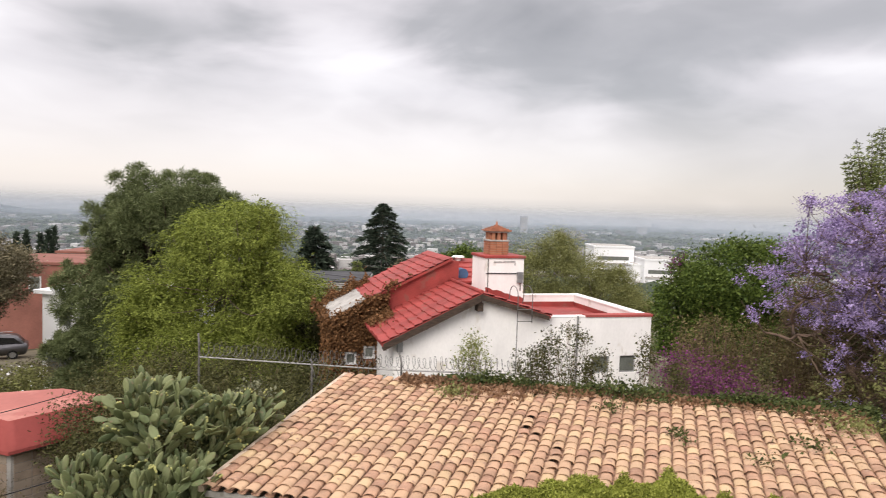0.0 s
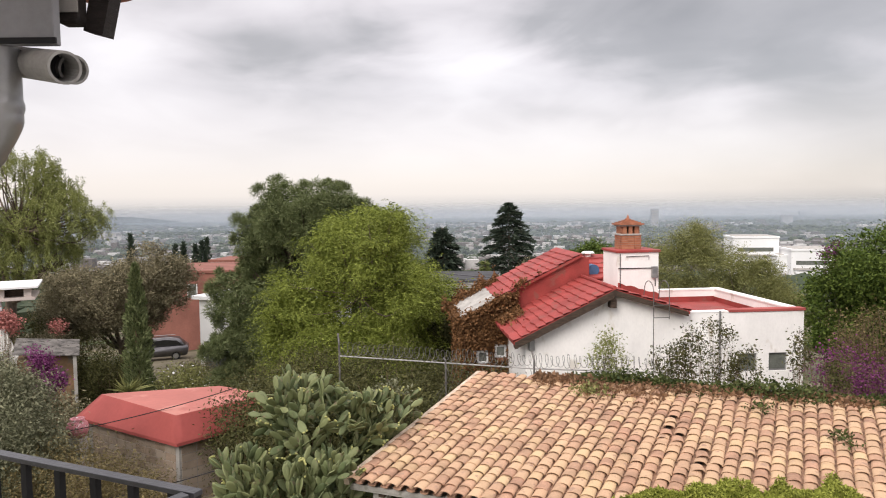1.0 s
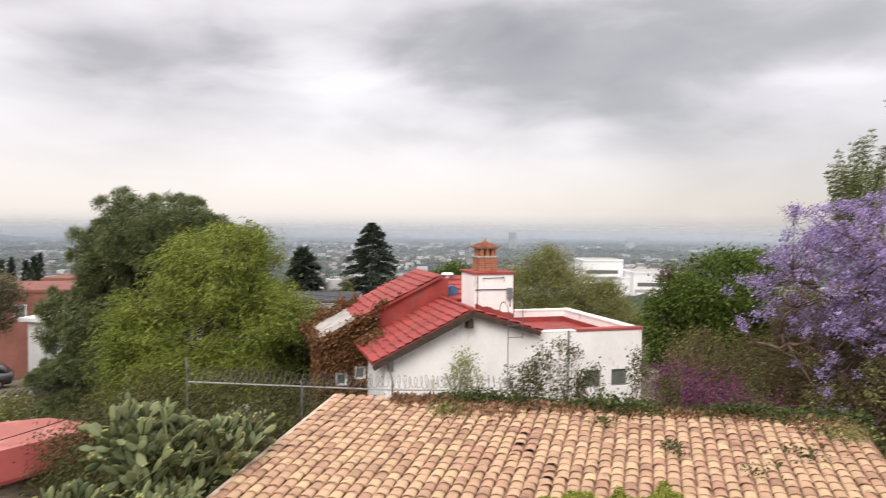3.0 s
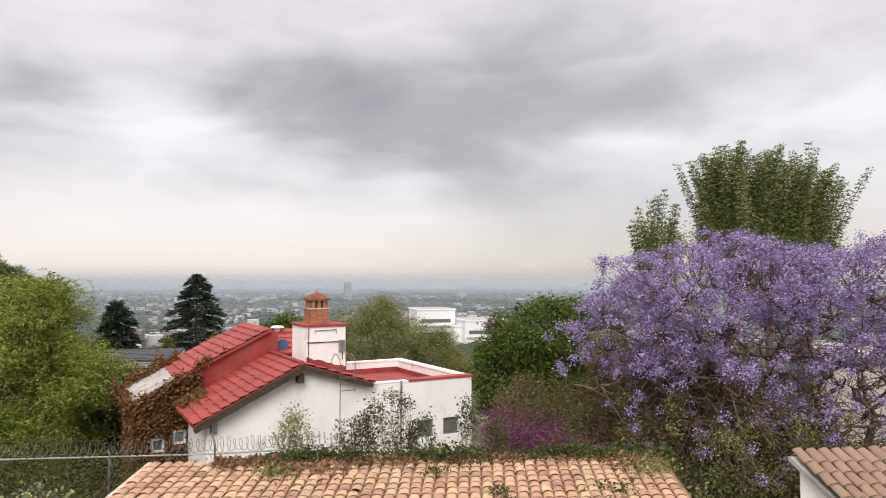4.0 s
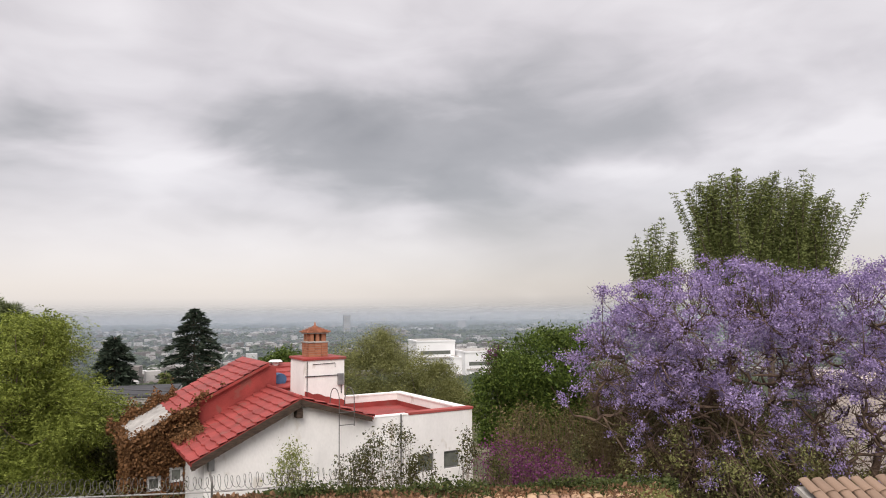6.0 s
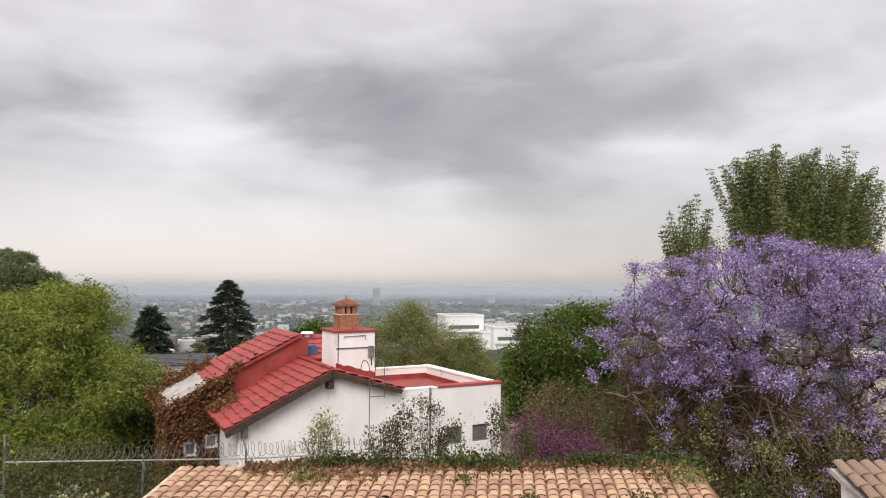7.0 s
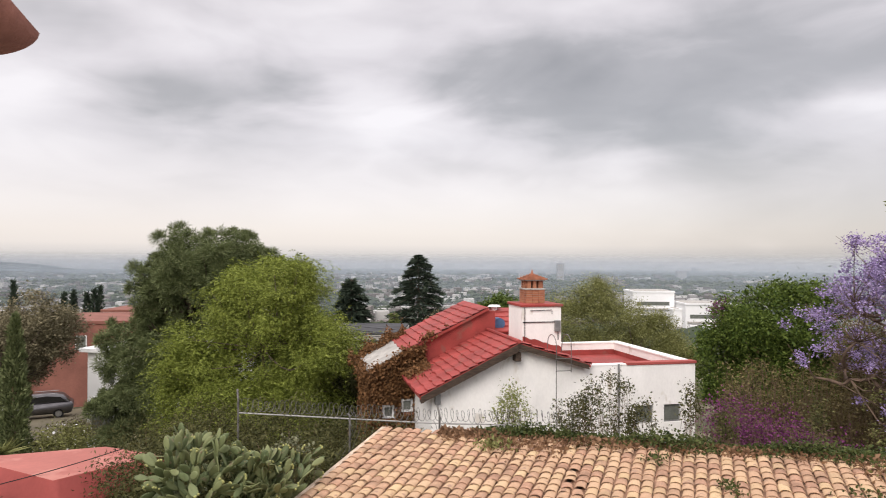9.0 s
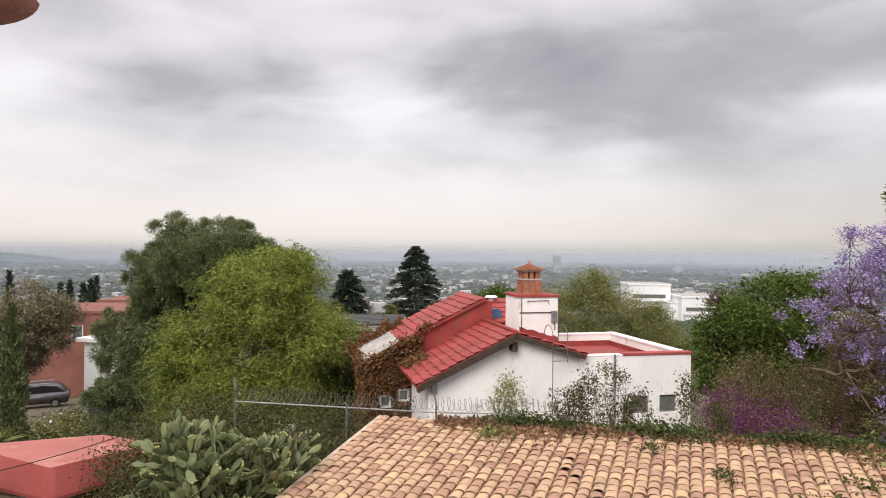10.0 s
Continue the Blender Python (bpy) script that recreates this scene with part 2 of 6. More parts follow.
def tree(name, base, lobes, leaf_mat, bark, label, clumps=160, per=120, clump_r=0.5, size=0.12, ratio=0.4, droop=0.0, trunk=0.2, fork=0.45, shell=0.55, limbs=26, flat=0.0, squash=0.8, outward=0.0, category="tree", twigs=True, group=""):
    """A tree: tapered trunk, limbs to the clumps, and a crown of single leaves in clumps."""
    t = thing(name, base, label, category, group)
    base = np.array(base, float)
    cc, dirs = in_lobes(lobes, clumps, shell)
    top = np.array(lobes)[:, :3].mean(0)
    forkp = base + (top - base) * fork
    bm = B()
    tr = limb(bm, (0, 0, -0.4), forkp - base, trunk, trunk * 0.7, 8, 0.05)
    heads = []
    for k in range(min(7, limbs)):
        tgt = cc[RNG.integers(len(cc))]
        mid = forkp + (tgt - forkp) * 0.55
        heads.append(mid)
        limb(bm, forkp - base, mid - base, trunk * 0.55, trunk * 0.22, 6, 0.12)
    H = np.array(heads)
    for k in RNG.choice(len(cc), min(limbs, len(cc)), replace=False):
        j = np.argmin(((H - cc[k]) ** 2).sum(1))
        limb(bm, H[j] - base, cc[k] - base, trunk * 0.2, trunk * 0.04, 4, 0.12)
    part("trunk", bm, bark, t, "", smooth=True)
    cen = np.repeat(cc, per, 0)
    o = np.repeat(dirs, per, 0)
    p = cen + RNG.normal(size=cen.shape) * clump_r * np.array([1, 1, squash]) * np.repeat(RNG.uniform(0.6, 1.25, (len(cc), 1)), per, 0)
    if droop > 0.5:
        p[:, 2] -= np.abs(RNG.normal(size=len(p))) * clump_r * droop
    quads("crown", leaves(p - base, size, ratio, droop * 0.6, flat, o * outward), leaf_mat, t)
    return t


def fronds(pts, dirs, length, leaf, pairs=5, droop=0.5, ratio=0.32):
    """Feathered fronds: leaflets in pairs along an arching stalk at every point."""
    n = len(pts)
    ax = unit(dirs + RNG.normal(size=(n, 3)) * 0.55)
    side = unit(np.cross(ax, np.array([0.0, 0.0, 1.0]) + RNG.normal(size=(n, 3)) * 0.25))
    ln = length * RNG.uniform(0.6, 1.25, (n, 1))
    out_ = []
    for k in range(pairs):
        f = (k + 0.6) / pairs
        at = pts + ax * ln * f - np.array([0, 0, 1.0]) * droop * ln * f * f
        for sgn in (-1, 1):
            out_.append(leaves(at, leaf * (1.1 - 0.35 * f), ratio, axis=ax * 0.7 + side * sgn * 0.9 - np.array([0, 0, 0.35 + 0.5 * droop * f])))
    return np.concatenate(out_)


def wood(t, base, targets, trunk, fork, bark, heads_n=7, lean=0.12):
    """Trunk, main limbs and boughs reaching for the targets, as one mesh."""
    base = np.array(base, float)
    top = targets.mean(0)
    forkp = (top - base) * fork
    bm = B()
    limb(bm, (0, 0, -0.4), forkp, trunk, trunk * 0.7, 8, 0.05)
    H = []
    for k in range(heads_n):
        tgt = targets[RNG.integers(len(targets))] - base
        mid = forkp + (tgt - forkp) * RNG.uniform(0.4, 0.65)
        H.append(mid)
        limb(bm, forkp, mid, trunk * 0.55, trunk * 0.25, 6, lean)
    H = np.array(H)
    for c in targets:
        q = c - base
        j = np.argmin(((H - q) ** 2).sum(1))
        limb(bm, H[j], q, trunk * 0.2, trunk * 0.04, 4, lean)
    return part("trunk", bm, bark, t, smooth=True)


def tufted_pine(name, base, lobes, label, tufts=720, needles=520):
    """A pine: round tufts of long needles at the ends of its boughs."""
    t = thing(name, base, label, "tree")
    b0 = np.array(base, float)
    cc, dirs = in_lobes(lobes, tufts, 0.9)
    wood(t, base, cc[:150], 0.34, 0.45, M_BARK)
    c = np.repeat(cc, needles, 0)
    away = unit(RNG.normal(size=c.shape) + np.repeat(dirs, needles, 0) * 0.7 + (0, 0, 0.35))
    size = np.repeat(RNG.uniform(0.7, 1.3, (tufts, 1)), needles, 0)
    q = leaves(c + away * 0.34 * size * RNG.uniform(0.1, 1.0, (len(c), 1)) ** 0.7 - b0, 0.16, 0.11, axis=away * 0.9)
    core, _ = in_lobes([(*w[:3], w[3] * 0.9, w[4] * 0.9, w[5] * 0.9) for w in lobes], 70000, 0.5)
    quads("crown", np.concatenate([q, leaves(core - b0, 0.2, 0.2)]), M_LPINE, t)
    return t


def weeping_tree(name, base, lobes, label, clumps=420, strands=6, per=44):
    """A weeping tree: leaves on strands that hang from the ends of its boughs."""
    t = thing(name, base, label, "tree")
    b0 = np.array(base, float)
    cc, dirs = in_lobes(lobes, clumps, 0.62)
    wood(t, base, cc[:190], 0.42, 0.5, M_BARK, 9)
    s = np.repeat(cc, strands, 0) + RNG.normal(size=(clumps * strands, 3)) * (0.24, 0.24, 0.16)
    ln = RNG.uniform(0.3, 1.1, (len(s), 1))
    sway = RNG.normal(size=(len(s), 2)) * 0.12
    s, ln, sway = np.repeat(s, per, 0), np.repeat(ln, per, 0), np.repeat(sway, per, 0)
    f = RNG.uniform(0, 1, (len(s), 1))
    pnt = s + np.concatenate([sway * f, 0.18 - ln * f], 1) + RNG.normal(size=s.shape) * 0.055
    quads("crown", leaves(pnt - b0, 0.14, 0.22, 0.9), M_LPEPPER, t)
    return t


def shoot_tree(name, base, shoots, core, label, leaf_m, core_n=24000, bark=None):
    """Upright shoots, each ringed with whorls of drooping leaves, over a leafy core."""
    t = thing(name, base, label, "tree")
    b0 = np.array(base, float)
    bm = B()
    limb(bm, (0, 0, -0.4), np.array(shoots[0][0]) - b0, 0.25, 0.14, 8, 0.03)
    P, A = [], []
    for foot, tip in shoots:
        foot, tip = np.array(foot, float) - b0, np.array(tip, float) - b0
        limb(bm, np.array(shoots[0][0]) - b0, foot, 0.07, 0.035, 5, 0.05)
        pts = limb(bm, foot, tip, 0.03, 0.008, 4, 0.05, 5, 0.0)
        ln = np.linalg.norm(tip - foot)
        for f in np.arange(0.12, 1.0, 0.2 / ln):
            k = min(int(f * 5), 4)
            at = np.array(pts[k].lerp(pts[k + 1], f * 5 - k))
            m = int(46 * (1.15 - 0.6 * f))
            a = RNG.uniform(0, 2 * math.pi, m)
            out_ = np.stack([np.cos(a), np.sin(a), RNG.uniform(-0.45, 0.25, m)], 1)
            r = RNG.uniform(0.02, 0.20, (m, 1)) * (1.5 - f)
            P.append(at + out_ * r + RNG.normal(size=(m, 3)) * 0.02)
            A.append(out_)
    part("trunk", bm, bark or M_BARK, t, smooth=True)
    cp, cd = in_lobes(core, core_n // 30, 0.4)
    cp = np.repeat(cp, 30, 0) + RNG.normal(size=(core_n // 30 * 30, 3)) * 0.2
    quads("crown", np.concatenate([leaves(np.concatenate(P), 0.125, 0.3, axis=np.concatenate(A)), leaves(cp - b0, 0.12, 0.3, 0.2)]), leaf_m, t)
    return t


# ---- materials ----
M_GROUND = mat("dry_hillside_soil", (0.16, 0.14, 0.09), 0.95, var=0.35, scale=0.15, fine_scale=3.0, bump=0.4, stain=((0.07, 0.09, 0.035), 0.5))
M_WHITE = mat("weathered_white_plaster", (0.89, 0.87, 0.84), 0.85, var=0.05, scale=1.1, fine_scale=18, bump=0.3, stain=((0.70, 0.66, 0.60), 0.61), stretch=(1, 1, 0.55))
M_RED = mat("red_roof_paint", (0.34, 0.058, 0.05), 0.62, var=0.14, scale=1.3, fine_scale=30, bump=0.3, stain=((0.25, 0.075, 0.06), 0.58))
M_REDFLAT = mat("faded_red_sealant", (0.42, 0.15, 0.125), 0.8, var=0.09, scale=0.5, fine_scale=8, bump=0.15, stain=((0.47, 0.20, 0.165), 0.54))
M_REDEDGE = mat("red_fascia_paint", (0.36, 0.08, 0.07), 0.75, var=0.08, scale=0.8, fine_scale=12, bump=0.15)
M_TILE = mat("old_clay_tile", (0.43, 0.248, 0.165), 0.85, var=0.2, scale=3.0, fine_scale=32, bump=0.35, second=(0.56, 0.385, 0.24), obrand=1.0, stain=((0.36, 0.23, 0.16), 0.6), third=(0.60, 0.445, 0.25))
M_TILEFAR = mat("old_clay_tile_joined", (0.43, 0.248, 0.165), 0.85, var=0.2, scale=3.0, fine_scale=32, bump=0.35, second=(0.56, 0.385, 0.24), island=1.0, stain=((0.36, 0.23, 0.16), 0.6), third=(0.60, 0.445, 0.25))
M_MORTAR = mat("sandy_mortar", (0.58, 0.46, 0.35), 0.9, var=0.2, scale=4, fine_scale=30)
M_PAN = mat("clay_channel", (0.40, 0.235, 0.155), 0.9, var=0.25, scale=5, fine_scale=30)
M_CONC = mat("grey_concrete", (0.42, 0.40, 0.37), 0.9, var=0.15, scale=2, fine_scale=30, stain=((0.25, 0.24, 0.21), 0.6))
M_BRICK = mat("fired_brick", (0.36, 0.145, 0.085), 0.85, var=0.2, scale=8, fine_scale=60, obrand=0.8, second=(0.46, 0.21, 0.12))
M_WOOD = mat("dark_weathered_wood", (0.08, 0.055, 0.04), 0.8, var=0.3, scale=6, fine_scale=50, stretch=(1, 1, 6))
M_METAL = mat("dull_galvanised_steel", (0.38, 0.38, 0.38), 0.45, 0.8, var=0.12, scale=5, fine_scale=40, bump=0.1)
M_WIRE = mat("rusty_fence_steel", (0.17, 0.16, 0.15), 0.6, 0.3, var=0.2, scale=5, fine_scale=40, bump=0.1)
M_BLACK = mat("black_painted_steel", (0.014, 0.014, 0.016), 0.6, 0.0, var=0.2, scale=6, fine_scale=50, bump=0.1)
M_PVC = mat("dusty_grey_pipe", (0.36, 0.35, 0.33), 0.6, var=0.15, scale=9, fine_scale=60, bump=0.15)
# near-black fill for hollows: their shade is put into the colour
M_DARKIN = mat("inner_shade_black", (0.03, 0.03, 0.03), 0.9, var=0.1)
M_GLASS = mat("dusty_window_glass", (0.16, 0.17, 0.15), 0.25, var=0.2, scale=3, fine_scale=20, bump=0.05, spec=0.5)
M_BARK = mat("grey_brown_bark", (0.14, 0.105, 0.08), 0.9, var=0.3, scale=4, fine_scale=30, stretch=(1, 1, 0.3))
M_TWIG = mat("dry_twig", (0.20, 0.14, 0.088), 0.9, var=0.25, scale=3, fine_scale=20, bump=0)
M_JBARK = mat("jacaranda_bark", (0.135, 0.09, 0.064), 0.9, var=0.3, scale=4, fine_scale=30)


def leaf_mat(name, a, b, tr=0.3, scale=1.2):
    tr = tr * 0.42
    return mat(name, a, 0.6, var=0.25, scale=scale, fine_scale=9, bump=0, second=b, island=1.0, translucent=tr, spec=0.12)


M_LPINE = leaf_mat("pine_needles", (0.075, 0.1, 0.038), (0.23, 0.262, 0.12), 0.12)
M_LGREEN = leaf_mat("fresh_green_leaf", (0.112, 0.145, 0.024), (0.295, 0.34, 0.072), 0.35)
M_LCEDAR = leaf_mat("cedar_needles", (0.03, 0.045, 0.03), (0.06, 0.08, 0.055), 0.08)
M_LPEPPER = leaf_mat("pepper_tree_leaf", (0.14, 0.162, 0.046), (0.31, 0.33, 0.115), 0.35)
M_LBROWN = leaf_mat("dry_brown_leaf", (0.125, 0.112, 0.064), (0.27, 0.235, 0.145), 0.2)
M_LTHICK = leaf_mat("thicket_leaf", (0.105, 0.085, 0.038), (0.20, 0.16, 0.07), 0.2)
M_LDARK = leaf_mat("glossy_green_leaf", (0.045, 0.078, 0.016), (0.125, 0.17, 0.034), 0.25)
M_LBAMB = leaf_mat("olive_green_leaf", (0.15, 0.16, 0.05), (0.28, 0.28, 0.11), 0.3)
M_LTALL = leaf_mat("ash_leaf", (0.115, 0.145, 0.045), (0.25, 0.28, 0.10), 0.25)
M_LHEDGE = leaf_mat("hedge_leaf", (0.044, 0.050, 0.018), (0.125, 0.12, 0.046), 0.25)
M_LGREY = leaf_mat("grey_green_leaf", (0.12, 0.13, 0.075), (0.24, 0.24, 0.15), 0.25)
M_LVINE = leaf_mat("russet_creeper_leaf", (0.1, 0.052, 0.025), (0.23, 0.115, 0.05), 0.2)
M_LIVY = leaf_mat("ivy_leaf", (0.036, 0.054, 0.018), (0.105, 0.122, 0.04), 0.25)
M_LYELLOW = leaf_mat("yellow_green_fern", (0.15, 0.18, 0.026), (0.37, 0.39, 0.085), 0.3)
M_LDRY = leaf_mat("fallen_dry_leaf", (0.15, 0.085, 0.05), (0.28, 0.165, 0.095), 0.1)
M_JAC = leaf_mat("lilac_blossom", (0.23, 0.165, 0.35), (0.48, 0.38, 0.62), 0.35)
M_BOUG = leaf_mat("magenta_bract", (0.12, 0.03, 0.09), (0.22, 0.06, 0.165), 0.3)
M_PINK = leaf_mat("coral_bract", (0.40, 0.12, 0.105), (0.50, 0.23, 0.20), 0.3)
M_CACTUS = mat("cactus_pad_skin", (0.09, 0.12, 0.05), 0.6, var=0.2, scale=5, fine_scale=25, bump=0.15, obrand=1.0, second=(0.20, 0.22, 0.098), stain=((0.18, 0.15, 0.085), 0.6))
M_FRUIT = mat("yellow_green_fruit", (0.36, 0.36, 0.13), 0.6, var=0.15)
M_ASPHALT = mat("dusty_lane", (0.15, 0.13, 0.085), 0.9, var=0.12, scale=0.6, fine_scale=20)
M_CITYW = mat("city_render_and_block", (0.58, 0.57, 0.55), 0.9, var=0.1, scale=0.05, fine_scale=0.3, bump=0, second=(0.13, 0.11, 0.10), island=1.5)
M_CITYT = mat("far_treetops", (0.045, 0.06, 0.04), 0.95, var=0.3, scale=0.03, fine_scale=0.3, bump=0, second=(0.07, 0.085, 0.05), island=1.0)
M_PLAIN = mat("built_up_plain", (0.06, 0.072, 0.066), 0.95, var=0.5, scale=0.012, fine_scale=0.06, bump=0, stain=((0.17, 0.165, 0.16), 0.58))
M_BWHITE = mat("clean_white_render", (0.82, 0.82, 0.82), 0.7, var=0.03, scale=0.2, fine_scale=2, bump=0.05)
M_BLUE = mat("blue_tank_plastic", (0.08, 0.16, 0.30), 0.5, var=0.15)
M_PAINT = mat("dark_grey_car_paint", (0.13, 0.125, 0.13), 0.28, 0.6, var=0.08, bump=0, spec=0.6)
M_CARGLASS = mat("dark_car_glass", (0.015, 0.016, 0.018), 0.1, var=0.05, bump=0, spec=0.6)
M_MAROON = mat("dark_red_gloss_paint", (0.13, 0.028, 0.026), 0.5, var=0.15, scale=2, fine_scale=25, bump=0.1)
M_RUBBER = mat("tyre_rubber", (0.02, 0.02, 0.02), 0.85, var=0.1)

# ---- the ground, one sheet to the horizon ----
rad = [0, 3, 6, 9, 11, 13, 14.5, 16, 18, 21, 25, 30, 36, 44, 52, 60, 80, 110, 150, 200, 260, 330, 420, 550, 700, 900, 1200, 1500, 2200, 3200, 4700]
SEG = 96
gv, gf = [(0, 0, 0)], []
for r in rad[1:]:
    for k in range(SEG):
        a = 2 * math.pi * k / SEG
        x, y = r * math.sin(a), r * math.cos(a)
        z = ground_z(x, y)
        bump_h = 0.12 * min(1, r / 20) * noise.noise(Vector((x * 0.3, y * 0.3, 0))) if r < 120 else 2.0 * noise.noise(Vector((x * 0.01, y * 0.01, 3)))
        gv.append((x, y, z + bump_h))
for k in range(SEG):
    gf.append((0, 1 + k, 1 + (k + 1) % SEG))
for i in range(len(rad) - 2):
    for k in range(SEG):
        a, b = 1 + i * SEG + k, 1 + i * SEG + (k + 1) % SEG
        gf.append((a, a + SEG, b + SEG, b))
gr = pydata("ground", gv, gf, M_GROUND, kind="structure", label="dry hillside falling to a wide built-up plain", smooth=True)
gr.data.materials.append(M_PLAIN)
mi = [1 if min(math.hypot(*gv[i][:2]) for i in f) > 190 else 0 for f in gf]
gr.data.polygons.foreach_set("material_index", mi)
tagged(gr, "", "ground")

# ---- white house with red roofs ----
house = thing("house", (-1.3, 18.95, 0), "white plastered house with red painted roofs and creeper", "house")
house.rotation_euler = (0, 0, radians(14.95))


def courses(name, u0, z0, u1, z1, v0, v1, count, parent, material=M_RED):
    """A roof slope from eave (u0, z0) to ridge (u1, z1) in lapped courses with uneven lower edges."""
    deck = part(name, slab(B(), [(u0, v0, z0), (u1, v0, z1), (u1, v1, z1), (u0, v1, z0)], (0, 0, -0.09)), material, parent)
    n = 14
    du, dzv = (u1 - u0) / count, (z1 - z0) / count
    for k in range(count):
        bm = B()
        rows = [[], [], []]
        for j in range(n + 1):
            v = v0 + (v1 - v0) * j / n
            w = (0.022 * math.sin(j * 2.1 + k) + 0.012 * RNG.normal()) * (1 if du > 0 else -1)
            h = 0.008 * RNG.normal()
            rows[0].append(bm.verts.new((u0 + du * (k - 0.12) + w, v, z0 + dzv * (k - 0.12) + 0.004)))
            rows[1].append(bm.verts.new((u0 + du * (k - 0.12) + w, v, z0 + dzv * (k - 0.12) + 0.062 + h)))
            rows[2].append(bm.verts.new((u0 + du * (k + 1.02), v, z0 + dzv * (k + 1.02) + 0.012)))
        for a_, b_ in zip(rows, rows[1:]):
            for j in range(n):
                bm.faces.new((a_[j], a_[j + 1], b_[j + 1], b_[j]))
        part("roof_course", bm, material, deck)
    return deck


bm = B()
slab(bm, [(0, 0, -2.5), (6.2, 0, -2.5), (6.2, 0, 3.84), (4.5, 0, 3.84), (2.45, 0, 4.50), (0, 0, 3.30)], (0, 0.25, 0))
box(bm, 6.2, 8.16, 0, 0.25, -2.5, 2.1)
box(bm, 6.2, 8.16, 0, 0.25, 2.63, 3.84)
box(bm, 6.77, 7.12, 0, 0.25, 2.1, 2.63)
box(bm, 7.68, 8.16, 0, 0.25, 2.1, 2.63)
part("front_wall", bm, M_WHITE, house)
for a in (6.2, 7.12):
    w = part("window", box(box(box(box(B(), a, a + 0.04, 0.06, 0.12, 2.1, 2.63), a + 0.53, a + 0.57, 0.06, 0.12, 2.1, 2.63), a + 0.04, a + 0.53, 0.06, 0.12, 2.1, 2.14), a + 0.04, a + 0.53, 0.06, 0.12, 2.59, 2.63), M_METAL, house)
    part("pane", box(B(), a + 0.04, a + 0.53, 0.08, 0.09, 2.14, 2.59), M_GLASS, w)
    part("backing", box(B(), a, a + 0.56, 0.24, 0.26, 2.1, 2.63), M_DARKIN, w)
part("side_wall", box(B(), 7.91, 8.16, 0.25, 5.2, -2.5, 3.84), M_WHITE, house)
part("side_wall", box(B(), 0, 0.25, 0.25, 3.0, -2.5, 3.25), M_WHITE, house)
part("back_wall", box(B(), 3.8, 7.91, 4.95, 5.2, -2.5, 3.84), M_WHITE, house)
part("roof_terrace", box(B(), 2.5, 7.91, 0.25, 4.95, 3.3, 3.44), M_RED, house, "red sealed flat roof")
# parapet copings and their red bands
part("parapet_coping", box(B(), 5.9, 8.2, -0.03, 0.28, 3.84, 3.92, bevel=0.01), M_REDEDGE, house)
part("parapet_coping", box(B(), 7.88, 8.19, 0.28, 5.23, 3.84, 3.90, bevel=0.01), M_WHITE, house, "chipped white coping")
part("parapet_coping", box(B(), 4.5, 5.9, -0.01, 0.26, 3.84, 3.885, bevel=0.012), M_WHITE, house, "chipped white coping")
part("parapet_band", box(box(B(), 4.4, 7.90, 4.935, 4.948, 3.44, 3.62), 7.895, 7.908, 0.9, 4.93, 3.44, 3.60), M_RED, house)
part("back_coping", box(B(), 3.8, 7.88, 4.93, 5.22, 3.84, 3.89), M_WHITE, house)
# near roof, gable to the front
roof = courses("roof", -0.38, 3.22, 2.45, 4.62, -0.32, 3.0, 12, house)
courses("roof_slope", 5.6, 3.62, 2.45, 4.62, 0.3, 3.0, 9, house)
courses("roof_slope", 4.65, 3.94, 2.45, 4.62, -0.25, 0.3, 6, house)
part("ridge_cap", tube(B(), [(2.45, -0.33, 4.66), (2.45, 3.0, 4.66)], 0.06, 8), M_RED, house)
bm = B()
slab(bm, [(-0.36, -0.3, 3.02), (2.45, -0.3, 4.38), (2.45, -0.3, 4.60), (-0.36, -0.3, 3.21)], (0, -0.05, 0))
slab(bm, [(4.6, -0.22, 3.80), (2.45, -0.22, 4.44), (2.45, -0.22, 4.60), (4.6, -0.22, 3.93)], (0, -0.06, 0))
part("barge_board", bm, M_WOOD, house, "dark weathered barge board")
for k in range(5):
    part("rafter_end", box(B(), -0.34 + k * 0.58, -0.26 + k * 0.58, -0.28, 0.0, 3.02 + k * 0.283, 3.12 + k * 0.283), M_WOOD, house)
part("ridge_beam_end", box(B(), 2.36, 2.54, -0.26, 0.02, 4.08, 4.34, bevel=0.02), M_WOOD, house)
part("downpipe_box", box(B(), 0.08, 0.24, -0.12, -0.003, 2.92, 3.22, bevel=0.015), M_METAL, house)
# farther, higher roof
courses("upper_roof", -0.35, 4.0, 2.45, 5.38, 2.9, 6.4, 11, house)
part("ridge_wall", box(B(), 2.46, 2.72, 3.23, 6.2, 3.3, 5.24), M_RED, house)
back = courses("back_roof", 3.15, 4.55, 5.0, 5.2, -4.7, -2.73, 5, house)
back.rotation_euler = (0, 0, radians(90))
part("back_roof_fall", slab(B(), [(2.73, 5.0, 5.19), (4.7, 5.0, 5.19), (4.7, 6.4, 4.3), (2.73, 6.4, 4.3)], (0, 0, -0.09)), M_RED, house)
part("back_roof_wall", box(B(), 2.73, 4.6, 3.2, 3.3, 3.4, 4.5), M_WHITE, house)
part("step_wall", slab(B(), [(-0.1, 3.02, 3.2), (-0.1, 3.02, 4.03), (2.45, 3.02, 5.29), (2.72, 3.02, 5.25), (2.72, 3.02, 3.2)], (0, 0.2, 0)), M_RED, house)
part("lower_slope", slab(B(), [(-1.5, 2.95, 3.36), (-0.35, 2.95, 3.98), (-0.35, 5.9, 3.98), (-1.5, 5.9, 3.36)], (0, 0, 0.06)), M_CONC, house, "bare weathered cement slope")
